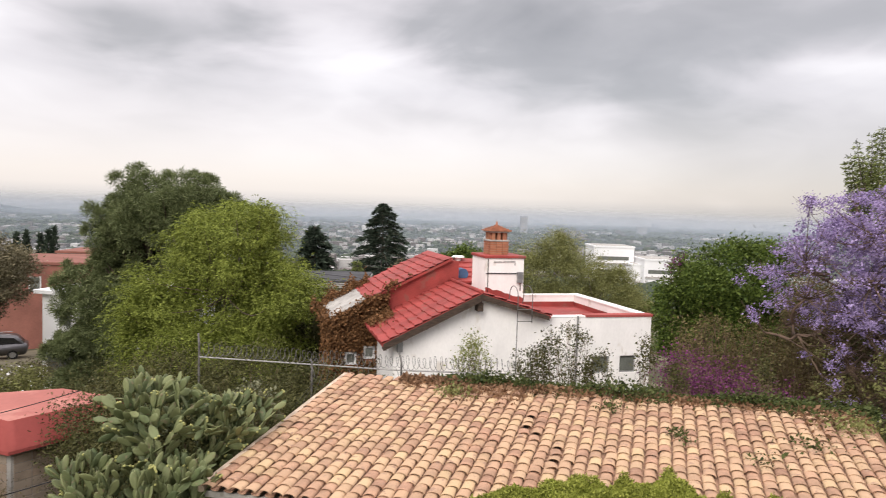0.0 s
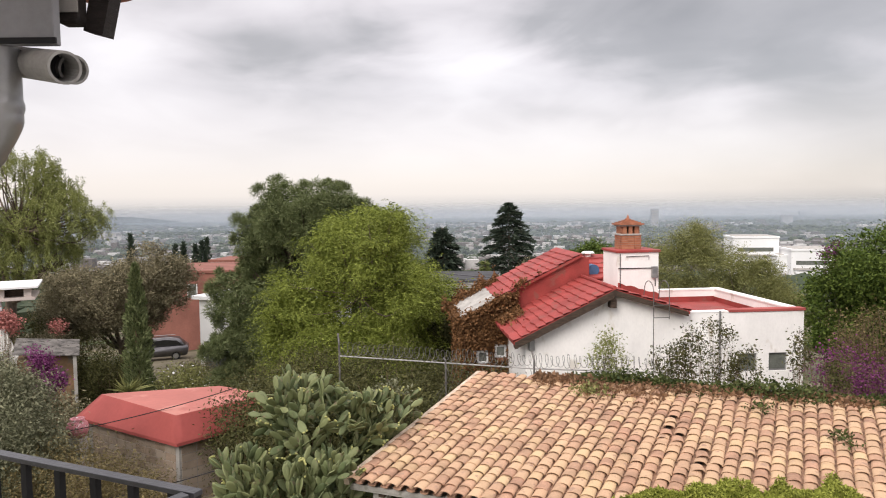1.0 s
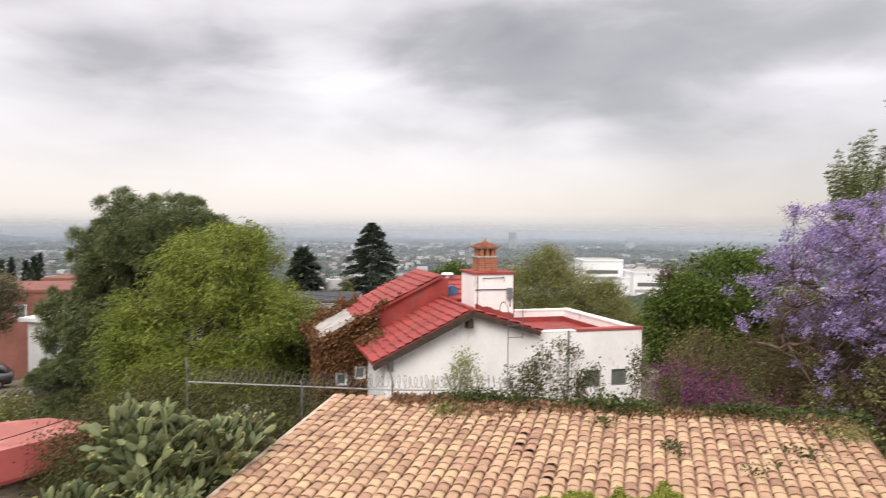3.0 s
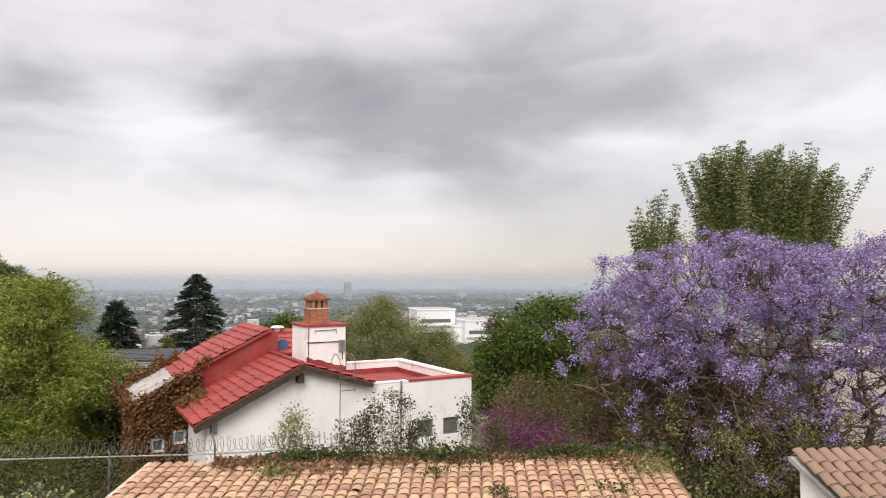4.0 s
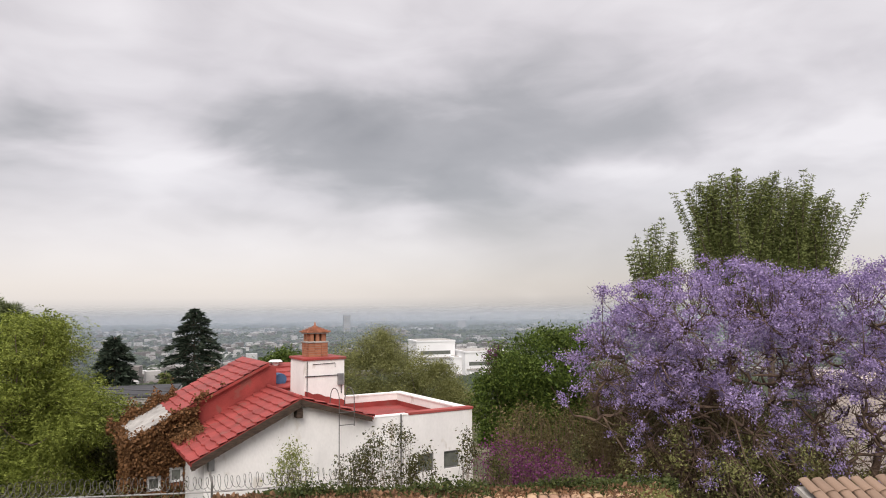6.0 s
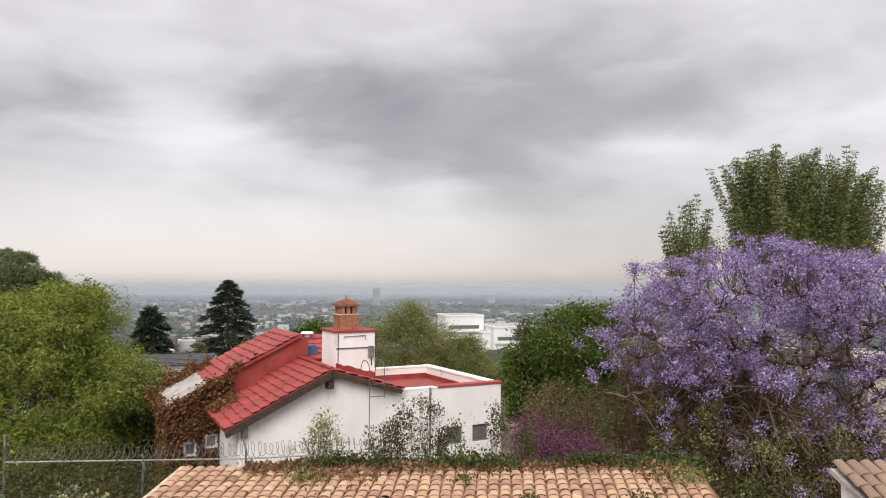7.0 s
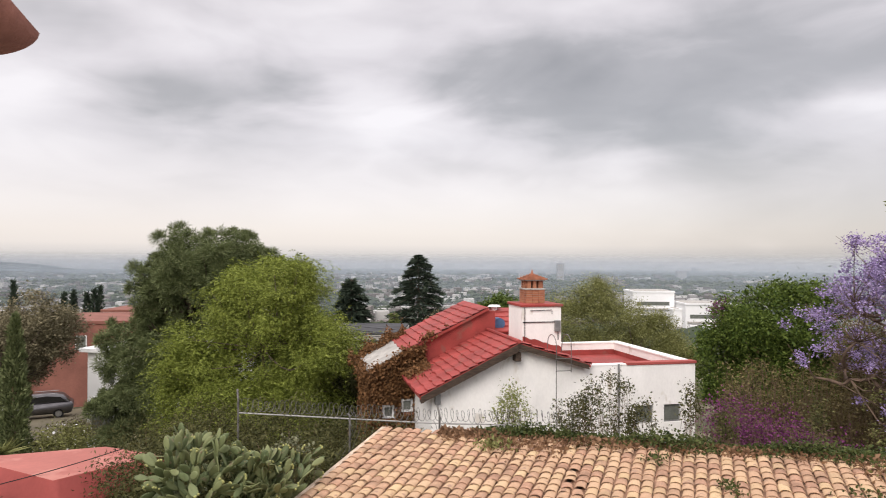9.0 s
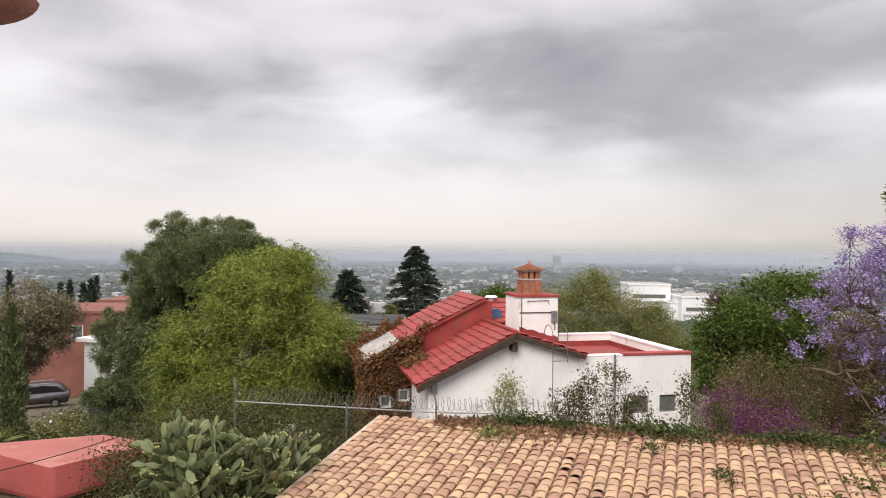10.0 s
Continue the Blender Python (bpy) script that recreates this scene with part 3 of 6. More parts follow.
part("wing_wall", slab(B(), [(-1.4, 3.02, -3), (0.0, 3.02, -3), (0.0, 3.02, 4.0), (-0.35, 3.02, 3.9), (-1.4, 3.02, 3.34)], (0, 0.25, 0)), M_BRICK, house)
part("wing_side_wall", box(box(B(), -1.4, -1.15, 3.27, 6.2, -3, 3.34), 0, 4.6, 6.0, 6.25, -3, 4.2), M_BRICK, house)
for a, z in ((-1.02, 1.88), (-0.42, 2.06)):
    w = part("window", box(box(box(box(B(), a, a + 0.07, 2.96, 3.0, z, z + 0.42), a + 0.31, a + 0.38, 2.96, 3.0, z, z + 0.42), a + 0.07, a + 0.31, 2.96, 3.0, z, z + 0.07), a + 0.07, a + 0.31, 2.96, 3.0, z + 0.35, z + 0.42), M_BWHITE, house, "small white-framed window")
    part("pane", box(B(), a + 0.07, a + 0.31, 2.98, 3.0, z + 0.07, z + 0.35), M_GLASS, w)
bm = B()
tube(bm, [(2.98, 3.75, 4.80), (2.98, 3.38, 4.80)], 0.19, 18)
part("skylight", bm, M_BLUE, house, "small round blue roof light")
part("roof_vent", tube(tube(B(), [(3.2, 4.8, 5.0), (3.2, 4.8, 5.27)], 0.10, 10), [(3.2, 4.8, 5.27), (3.2, 4.8, 5.33)], 0.24, 14, 0.18), M_WHITE, house)
# white chimney block with its brick chimney
block = part("chimney_block", box(box(B(), 3.05, 4.31, 1.2, 2.57, 4.22, 5.52), 3.05, 4.31, 1.2, 2.57, 3.4, 4.2), M_WHITE, house)
band = B()
top_edge = [(3.06 + k * 0.1275, 1.196, 4.62 - 0.036 * k + 0.02 * math.sin(k * 2.3) + 0.015 * math.sin(k * 5.1)) for k in range(11)]
slab(band, [(3.06, 1.196, 3.5)] + top_edge + [(4.335, 1.196, 3.5)], (0, -0.02, 0))
slab(band, [(4.314, 1.176, 3.5), (4.314, 2.6, 3.5), (4.314, 2.6, 4.3), (4.314, 1.176, 4.27)], (0.02, 0, 0))
part("red_band", band, M_RED, house, "red waterproof paint with an uneven brushed edge")
part("block_coping", box(B(), 3.0, 4.36, 1.15, 2.62, 5.52, 5.60, bevel=0.015), M_RED, house)
part("conduit", tube(tube(tube(B(), [(3.06, 1.17, 5.05), (4.2, 1.17, 5.05), (4.2, 1.17, 4.5)], 0.015, 5), [(3.3, 1.17, 5.4), (4.0, 1.17, 5.42), (4.0, 1.17, 5.3)], 0.01, 5), [(3.12, 1.17, 5.5), (3.12, 1.17, 4.3)], 0.012, 5), M_BLACK, house)
part("meter_box", box(B(), 4.08, 4.26, 1.1, 1.198, 4.75, 5.1, bevel=0.01), M_METAL, house)
chim = part("chimney", box(B(), 3.32, 3.88, 1.6, 2.16, 5.6, 6.02), M_CONC, house, "patterned red brick chimney with small tiled cap")
for row in range(6):
    for s in range(4):
        for k in range(3):
            c0 = -0.30 + k * 0.2 + (0.0 if row % 2 else 0.003)
            bm = box(B(), c0, c0 + 0.19, -0.315, -0.25, row * 0.07 + 0.004, row * 0.07 + 0.064)
            ob = part("brick", bm, M_BRICK, chim)
            ob.matrix_local = pose(3.6, 1.88, 5.6, 0, 0, 90 * s)
part("white_band", box(box(B(), 3.26, 3.94, 1.54, 2.22, 6.02, 6.07, bevel=0.01), 3.27, 3.93, 1.55, 2.21, 6.30, 6.34), M_CONC, chim)
for s in range(4):
    for c0 in (-0.24, -0.06, 0.12):
        ob = part("pillar", box(B(), c0, c0 + 0.11, -0.28, -0.17, 0, 0.23), M_BRICK, chim)
        ob.matrix_local = pose(3.6, 1.88, 6.07, 0, 0, 90 * s)
# black core between the pillars, coloured as the shade inside
part("flue", box(B(), 3.48, 3.72, 1.76, 2.0, 6.07, 6.3), M_DARKIN, chim)
bm = B()
for k in range(5):
    h = 0.38 - 0.075 * k
    box(bm, 3.6 - h, 3.6 + h, 1.88 - h, 1.88 + h, 6.34 + k * 0.035, 6.385 + k * 0.035)
part("cap", bm, M_BRICK, chim)
part("finial", tube(B(), [(3.6, 1.88, 6.5), (3.6, 1.88, 6.58), (3.6, 1.88, 6.66)], 0.06, 8, 0.01), M_BRICK, chim)
# service ladder hoops at the front wall
bm = B()
for du in (0, 0.45):
    hoop = [(3.55 + du, -0.36, -1.0 if du == 0 else 3.75), (3.55 + du, -0.36, 4.5)] + [(3.55 + du, -0.36 + 0.35 * (1 - math.cos(a)), 4.5 + 0.3 * math.sin(a)) for a in np.linspace(0.2, math.pi, 8)] + [(3.55 + du, 0.58, 3.6)]
    tube(bm, hoop, 0.013, 6)
for k in range(2):
    tube(bm, [(3.55, -0.36, 3.8 + 0.35 * k), (4.0, -0.36, 3.8 + 0.35 * k)], 0.012, 5)
part("roof_ladder", bm, M_WIRE, house, kind="")
part("rain_pipe", tube(B(), [(5.62, -0.06, 3.9), (5.62, -0.06, -1)], 0.03, 7), M_METAL, house)

# ---- clay-tiled roof below the camera ----
RB = Vector((-3.68, 10.52, 2.46))
RC = Vector((0.297, 0.947, 0.120)).normalized()
RE = Vector((0.983, -0.186, 0.0)).normalized()
RN = RE.cross(RC).normalized()
PITCH, EXPO, COLS, ROWN = 0.231, 0.2484, 47, 21
outb = thing("tiled_outbuilding", (0, 0, 0), "low outbuilding with an old clay barrel-tile roof", "outbuilding")
LEN, DEP = COLS * PITCH, ROWN * EXPO
p0, p1, p2, p3 = RB, RB + RE * LEN, RB + RE * LEN + RC * DEP, RB + RC * DEP
part("roof_deck", slab(B(), [p - RN * 0.05 for p in (p0, p1, p2, p3)], -RN * 0.07), M_CONC, outb)
part("verge_mortar", slab(B(), [p0 - RN * 0.05 - RE * 0.06 - RC * 0.05, p0 - RN * 0.05 + RE * 0.035 - RC * 0.05, p3 - RN * 0.05 + RE * 0.035, p3 - RN * 0.05 - RE * 0.06], RN * 0.115), M_MORTAR, outb, "pale mortar along the verge")
ins = 0.35
w0, w1, w2, w3 = (p0 + RE * ins + RC * ins, p1 - RE * ins + RC * ins, p2 - RE * ins - RC * 0.1, p3 + RE * ins - RC * 0.1)
back0, back1 = w0 + RC * 1.3, w1 + RC * 1.3
for k in range(5):
    q = w0 + RE * (0.05 + k * 2.4)
    part("pillar", box(B(), q.x - 0.12, q.x + 0.12, q.y - 0.12, q.y + 0.12, -0.5, q.z - 0.14), M_CONC, outb)
for a, b in ((back0, back1), (w1, w2), (w3, w2), (back0, w3)):
    d = (b - a)
    nrm = Vector((-d.y, d.x, 0)).normalized() * 0.15
    bm = B()
    slab(bm, [Vector((a.x, a.y, -0.5)), Vector((b.x, b.y, -0.5)), b - RN * 0.12, a - RN * 0.12], nrm)
    part("wall", bm, M_WHITE, outb)
part("eave_beam", slab(B(), [p0 - RN * 0.05 + RC * 0.02, p1 - RN * 0.05 + RC * 0.02, p1 - RN * 0.17 + RC * 0.02, p0 - RN * 0.17 + RC * 0.02], RC * 0.1), M_CONC, outb)
part("gutter_pipe", tube(B(), [p0 + RE * 1.0 + RC * 0.04 - RN * 0.24, p0 + RE * 6.5 + RC * 0.04 - RN * 0.24], 0.04, 10), M_PVC, outb, "grey plastic pipe below the eave")
part("lintel", slab(B(), [p0 + RE * 1.6 + RC * 0.25 - RN * 0.28, p0 + RE * 9 + RC * 0.25 - RN * 0.28, p0 + RE * 9 + RC * 0.25 - RN * 0.42, p0 + RE * 1.6 + RC * 0.25 - RN * 0.42], RC * 0.1), M_MAROON, outb, "dark red painted lintel")
for k in range(12):
    q = p0 + RE * (0.5 + k * 1.0) - RN * 0.13
    part("rafter", slab(B(), [q + RC * 0.05, q + RE * 0.1 + RC * 0.05, q + RE * 0.1 - RN * 0.12 + RC * 0.05, q - RN * 0.12 + RC * 0.05], RC * 1.2), M_WOOD, outb)


def barrel(bm, length, r0, r1, thick=0.014, n=9, lift=0.02, up_side=True):
    """A half-round tapered tile along +y; its wide end at y=0."""
    rings = []
    for y, r, zz in ((0, r0, lift), (length, r1, 0.0)):
        for t in (0, thick):
            ring = []
            for k in range(n + 1):
                a = math.pi * k / n
                rr = r - t
                ring.append(bm.verts.new((-rr * math.cos(a), y, (rr * math.sin(a) * 0.5 + zz) if up_side else (-rr * math.sin(a) * 0.5))))
            rings.append(ring)
    of, inf, ob_, ib = rings
    for k in range(n):
        bm.faces.new((of[k], of[k + 1], ob_[k + 1], ob_[k])).smooth = True
        bm.faces.new((of[k], inf[k], inf[k + 1], of[k + 1]))
        bm.faces.new((inf[k], ib[k], ib[k + 1], inf[k + 1])).smooth = True
    for e in bm.edges:
        e.smooth = not (e.is_boundary or e.verts[0].co.y == e.verts[1].co.y == 0.0)
    return bm


def barrel_mesh(name, jit, up_side=True):
    bm = B()
    if up_side:
        barrel(bm, EXPO * 1.2, 0.106 + jit, 0.094 + jit * 0.5)
    else:
        barrel(bm, EXPO * 1.1, 0.078, 0.078, up_side=False, n=5)
    bmesh.ops.recalc_face_normals(bm, faces=bm.faces[:])
    me = bpy.data.meshes.new(name)
    bm.to_mesh(me)
    bm.free()
    return me


TILEM = [barrel_mesh("roof_tile", j) for j in (-0.004, 0.0, 0.002, 0.004)]
for me in TILEM:
    me.materials.append(M_TILE)
ROOFM = Matrix((RE.to_4d(), RC.to_4d(), RN.to_4d(), (0, 0, 0, 1))).transposed()
for c in range(3):
    ROOFM[3][c] = 0


def tile_pose(col, row, jitter=1.0):
    g = RNG.normal(size=5) * jitter
    at = RB + RE * ((col + 0.5) * PITCH + g[0] * 0.006 + 0.006 * math.sin(row * 0.9 + col * 1.7)) + RC * (row * EXPO - 0.06 + g[1] * 0.008) + RN * (0.03 + g[2] * 0.003)
    return Matrix.Translation(at) @ ROOFM @ pose(0, 0, 0, g[3] * 0.6, g[4] * 1.2, g[2] * 1.1)


GAPS = {(22, 9), (22, 7), (19, 14), (20, 11), (19, 12), (41, 13)}
far_v, far_f, pan_v, pan_f = [], [], [], []
pan_me = barrel_mesh("channel_tile", 0, False)


def add_to(vs, fs, me, m):
    o = len(vs)
    vs.extend((m @ q.co)[:] for q in me.vertices)
    fs.extend(tuple(o + i for i in p.vertices) for p in me.polygons)


parts_left = 300
for row in range(ROWN):
    for col in range(COLS):
        m = tile_pose(col, row)
        add_to(pan_v, pan_f, pan_me, Matrix.Translation(RE * PITCH * 0.5 + RN * 0.0) @ tile_pose(col, row, 0.3))
        if (col, row) in GAPS:
            m = m @ pose(0.03, -0.10, 0.022, -5, 0, 11)
        if parts_left > 0 and 0 <= row <= 7 and 0 <= col < 38:
            ob = new("roof_tile", TILEM[(col * 7 + row * 3) % 4])
            ob.parent = outb
            ob.matrix_local = m
            parts_left -= 1
        else:
            add_to(far_v, far_f, TILEM[(col * 5 + row * 3) % 4], m)
pydata("joined_tiles", far_v, far_f, M_TILEFAR, outb, kind="stuff")
pydata("channel_bed", pan_v, pan_f, M_PAN, outb, kind="stuff")

# ---- trees and shrubs ----
def pushed(lobes, k):
    """The same lobes k times as far from the eye, so much larger."""
    return [(q[0] * k, q[1] * k, EYE + (q[2] - EYE) * k, q[3] * k, q[4] * k, q[5] * k) for q in lobes]


tufted_pine("pine_tree", (-14, 32, -2.3), lobed([(-13.1, 32, 5.85, 2.7, 2.4, 2.75), (-14.9, 31.8, 5.3, 1.6, 1.6, 1.7), (-11.9, 32.2, 6.0, 1.5, 1.6, 1.6), (-16.8, 31.8, 3.0, 1.15, 1.2, 0.95), (-16.2, 31.6, 1.9, 1.3, 1.4, 1.1), (-15.0, 31.4, 2.4, 1.6, 1.5, 1.4), (-15.6, 31.2, 0.4, 1.2, 1.2, 1.0), (-17.0, 31.4, 0.1, 1.1, 1.2, 0.7), (-15.9, 31.0, -1.5, 1.4, 1.2, 0.9), (-17.2, 31.2, -1.7, 0.9, 0.9, 0.5), (-13.9, 31.6, 0.6, 1.8, 1.6, 1.8)], 5, 0.33) + [(-10.9, 33.5, 6.6, 1.0, 0.9, 0.8)], "dark green long-needled pine with rounded tufts")
gt = thing("green_tree", (-8.3, 26, -1.9), "bright green leafy tree with feathered drooping leaves", "tree")
gb = np.array((-8.3, 26, -1.9))
gl = lobed([(-8.1, 26, 5.25, 1.9, 2.0, 2.0), (-9.9, 25.5, 2.7, 1.8, 2, 2.0), (-6.5, 26, 3.2, 1.8, 2, 1.9), (-8.5, 25.2, 0.8, 3.0, 2.4, 1.9)]) + [(-6.9, 26, 6.4, 0.55, 0.6, 0.9)]
cc, dirs = in_lobes(gl, 380, 0.8)
wood(gt, gb, cc[:170], 0.22, 0.4, M_BARK, 9)
fp_ = np.repeat(cc, 66, 0) + RNG.normal(size=(380 * 66, 3)) * (0.30, 0.30, 0.17)
core, _ = in_lobes([(*w[:3], w[3] * 0.82, w[4] * 0.82, w[5] * 0.82) for w in gl], 60000, 0.5)
quads("crown", np.concatenate([fronds(fp_ - gb, np.repeat(dirs, 66, 0) * 0.9 + (0, 0, 0.1), 0.42, 0.085, droop=0.6), leaves(core - gb, 0.13, 0.35, 0.3)]), M_LGREEN, gt)


def ash_top(x):
    """Height of the ash's dome over its width."""
    return float(np.interp(x, (17.8, 18.6, 20.0, 21.0, 22.0, 23.2, 24.4, 25.8, 26.4), (11.4, 12.6, 13.3, 12.5, 13.0, 12.9, 12.2, 11.7, 10.7)))


ash = [((21.8, 25.6, 6.0), (21.4, 25.6, 12.4))]
for k in range(140):
    x = RNG.uniform(18.0, 25.4)
    ash.append(((21.9 + (x - 21.9) * 0.78 + RNG.normal() * 0.15, 25.6 + RNG.normal() * 0.5, 7.3 + 0.12 * abs(x - 21.9) + RNG.uniform(-0.5, 0.8)), (x, 25.6 + RNG.normal() * 0.9, ash_top(x) - abs(RNG.normal()) * 0.75)))
shoot_tree("tall_ash_tree", (21.5, 25.5, -1.5), ash, [(20.0, 25.8, 9.2, 1.7, 1.2, 1.7), (22.4, 25.8, 9.0, 2.0, 1.2, 1.9), (24.2, 25.6, 8.8, 1.4, 1.1, 1.4), (21.5, 25.6, 7.4, 3.8, 1.2, 1.3)], "tall green tree of upright shoots behind the jacaranda", M_LTALL)
ash = [((16.7, 26.0, 5.6), (16.9, 26.0, 10.9))]
for k in range(15):
    x = RNG.uniform(15.3, 17.6)
    ash.append(((16.8 + (x - 16.8) * 0.7, 26 + RNG.normal() * 0.3, 7.2), (x, 26 + RNG.normal() * 0.3, float(np.interp(x, (15.3, 16.9, 17.6), (9.8, 11.2, 9.8))) - RNG.uniform(0, 1.1))))
shoot_tree("young_ash_tree", (16.7, 26, -1.6), ash, [(16.9, 26, 8.4, 0.8, 0.6, 1.0), (16.4, 26, 7.2, 1.0, 0.7, 1.0)], "slim young tree with sparse upright shoots", M_LTALL, 6000)
tree("round_green_tree", (12.3, 28, -2), lobed([(12.3, 28, 4.0, 2.6, 2.2, 1.9), (10.8, 28, 2.6, 1.8, 1.6, 1.8), (12.6, 27.6, 2.0, 2.6, 2, 1.6)]), M_LDARK, M_BARK, "round dense dark green tree", 420, 230, 0.28, 0.125, 0.45, trunk=0.2, shell=0.7)
tree("olive_tree", (7.5, 39.7, -3), lobed([(7.5, 39.7, 3.2, 2.2, 2, 2.4), (4.9, 39.7, 2.8, 1.8, 2, 1.9), (10.0, 39.5, 2.2, 1.5, 1.6, 1.8), (6.6, 39, 0.5, 3.6, 2, 2), (10.6, 39.5, 0.7, 1.2, 1.4, 1.4), (11.4, 39.5, 1.0, 1.1, 1.2, 1.4)]), M_LBAMB, M_BARK, "thin-leaved olive green tree behind the house", 460, 300, 0.34, 0.13, 0.22, trunk=0.18, droop=0.3)
weeping_tree("pepper_tree", (-33.5, 34.5, -3), pushed(lobed([(-26.2, 28, 8.2, 2.4, 2.2, 1.7), (-23.7, 28, 6.8, 1.8, 2, 1.3), (-27.5, 28, 5.4, 3.2, 2.4, 1.8), (-24.7, 28, 4.9, 1.8, 1.6, 1.2), (-22.6, 28, 6.6, 1.0, 1.2, 0.7)], 4, 0.4), 1.22), "weeping pepper tree with feathery hanging foliage")
tree("brown_tree", (-23.3, 32.2, -2.5), lobed([(-23.5, 32.2, 2.5, 3.2, 2.4, 1.8), (-21.7, 32.5, 3.3, 1.7, 2, 1.7), (-26.0, 32, 2.2, 2.4, 2, 1.7), (-26.2, 32, 0.9, 1.6, 1.6, 1.0), (-23.6, 32, 1.4, 1.9, 1.6, 1.0)]), M_LBROWN, M_BARK, "half-bare tree with dry brown leaves", 760, 170, 0.25, 0.10, 0.45, trunk=0.28, limbs=260, shell=0.7)


def shrub(name, base, lobes, leaf_m, label, clumps=60, per=90, clump_r=0.22, size=0.1, ratio=0.4, stems=25, category="shrub", shell=0.5, droop=0.1, stem_m=None, stem_r=0.018, group=""):
    """A shrub: thin stems from the ground and leaves in clumps."""
    t = thing(name, base, label, category, group)
    base = np.array(base, float)
    cc, dirs = in_lobes(lobes, clumps, shell)
    bm = B()
    for k in RNG.choice(len(cc), min(stems, len(cc)), replace=False):
        a = RNG.normal(size=3) * (0.12, 0.12, 0)
        limb(bm, a, cc[k] - base, stem_r, stem_r * 0.3, 4, 0.1)
    part("branch_mass", bm, stem_m or M_TWIG, t, kind="stuff")
    p = np.repeat(cc, per, 0)
    p = p + RNG.normal(size=p.shape) * clump_r
    quads("foliage", leaves(p - base, size, ratio, droop), leaf_m, t, kind="stuff")
    return t


# hedge and undergrowth under the wire fence and down the slope
for k, (x, y, top) in enumerate(((-7.2, 18.3, 2.9), (-5.2, 18.6, 3.0), (-3.2, 18.2, 2.7), (-1.9, 17.2, 2.2), (-4.0, 16.9, 2.0), (-6.2, 16.6, 2.2), (-9.3, 19.6, 2.2), (-6.4, 14.9, 2.6), (-5.2, 14.7, 2.5), (-3.9, 14.5, 2.45), (-2.8, 15.0, 2.7), (-3.3, 13.6, 1.9), (-6.1, 15.4, 3.0), (-4.6, 15.3, 2.9), (-7.4, 15.6, 2.6))):
    shrub("hedge_bush", (x, y, ground_z(x, y)), [(x, y, top - 1.3, 1.5, 1.2, 1.3), (x + 0.3, y - 0.2, top - 2.6, 1.5, 1.2, 1.4)], M_LHEDGE, "dense tangled olive-green hedge bush by the fence", 180, 150, 0.24, 0.08, 0.32, 110, group="hedge along the fence")
for x, y, top, w, m, lb in ((-12.0, 12.3, 3.5, 1.0, M_LGREY, "grey-green leafy bush beside the red-roofed shed"), (-13.4, 12.9, 3.6, 1.3, M_LGREY, "grey-green leafy bush beside the red-roofed shed"), (-14.2, 14.6, 0.6, 1.2, M_LHEDGE, "dark leafy bush below the balcony"), (-8.9, 11.3, 2.1, 1.0, M_LTHICK, "dry brown shrub in front of the shed"), (-10.4, 12.3, 2.05, 1.0, M_LTHICK, "dry brown shrub in front of the shed"), (-7.7, 11.0, 1.8, 0.9, M_LTHICK, "dry brown shrub in front of the shed")):
    shrub("garden_bush", (x, y, ground_z(x, y)), [(x, y, top - w, w, w, w), (x, y, top - 2.2 * w, w * 1.1, w * 1.1, w)], m, lb, 260, 170, 0.19, 0.075 if m is not M_LTHICK else 0.05, 0.36, 60 if m is not M_LTHICK else 260)
for x, y, top, w in ((-19.5, 22.5, -0.2, 1.2), (-16.0, 21.0, 0.0, 1.2), (-14.2, 22.0, -0.6, 1.2), (-18.0, 26.5, -0.8, 1.5), (-21.5, 24.0, -0.3, 1.3), (-15.0, 27.0, -1.0, 1.4), (-11.5, 23.0, 0.3, 1.4), (-13.5, 25.0, -0.4, 1.5), (-26.5, 36.0, -1.8, 1.0), (-29.5, 34.0, 0.2, 1.6), (-22.0, 37.0, -2.2, 1.0), (-25.3, 24.9, 0.2, 1.2), (-27.5, 30.8, 1.5, 1.2)):
    shrub("slope_bush", (x, y, ground_z(x, y)), [(x, y, top - w, w * 1.2, w, w), (x, y, top - 2 * w, w * 1.3, w, w)], [M_LHEDGE, M_LBROWN, M_LGREY][int(abs(x * 7)) % 3], "tangled bush on the garden slope", 110, 90, 0.25, 0.13, 0.4, 25, group="bushes on the slope")

# tall column cypress
def column(name, base, top, r, label, n=4000, m=M_LCEDAR, group="", lf=0.16):
    t = thing(name, base, label, "cypress", group)
    h = top - base[2]
    part("trunk", tube(B(), [(0, 0, -0.3), (0, 0, h * 0.9)], r * 0.2, 6, 0.02), M_BARK, t)
    z = RNG.uniform(0.03, 1, n) ** 0.85
    a = RNG.uniform(0, 2 * math.pi, n)
    rr = r * np.minimum(1, (1 - z) * 2.2) ** 0.8 * (0.55 + 0.45 * RNG.uniform(size=n) + 0.22 * np.sin(a * 3 + z * 23) + 0.14 * np.sin(a * 5 - z * 61))
    p = np.stack([rr * np.cos(a), rr * np.sin(a), z * h], 1)
    quads("crown", leaves(p, lf, 0.3, axis=np.array([0, 0, 1.0]) + unit(p * (1, 1, 0)) * 0.5), m, t)
    return t


column("cypress_tree", (-17.1, 24.2, -1.9), 4.75, 0.46, "slender dark columnar cypress", 11000, M_LPINE)
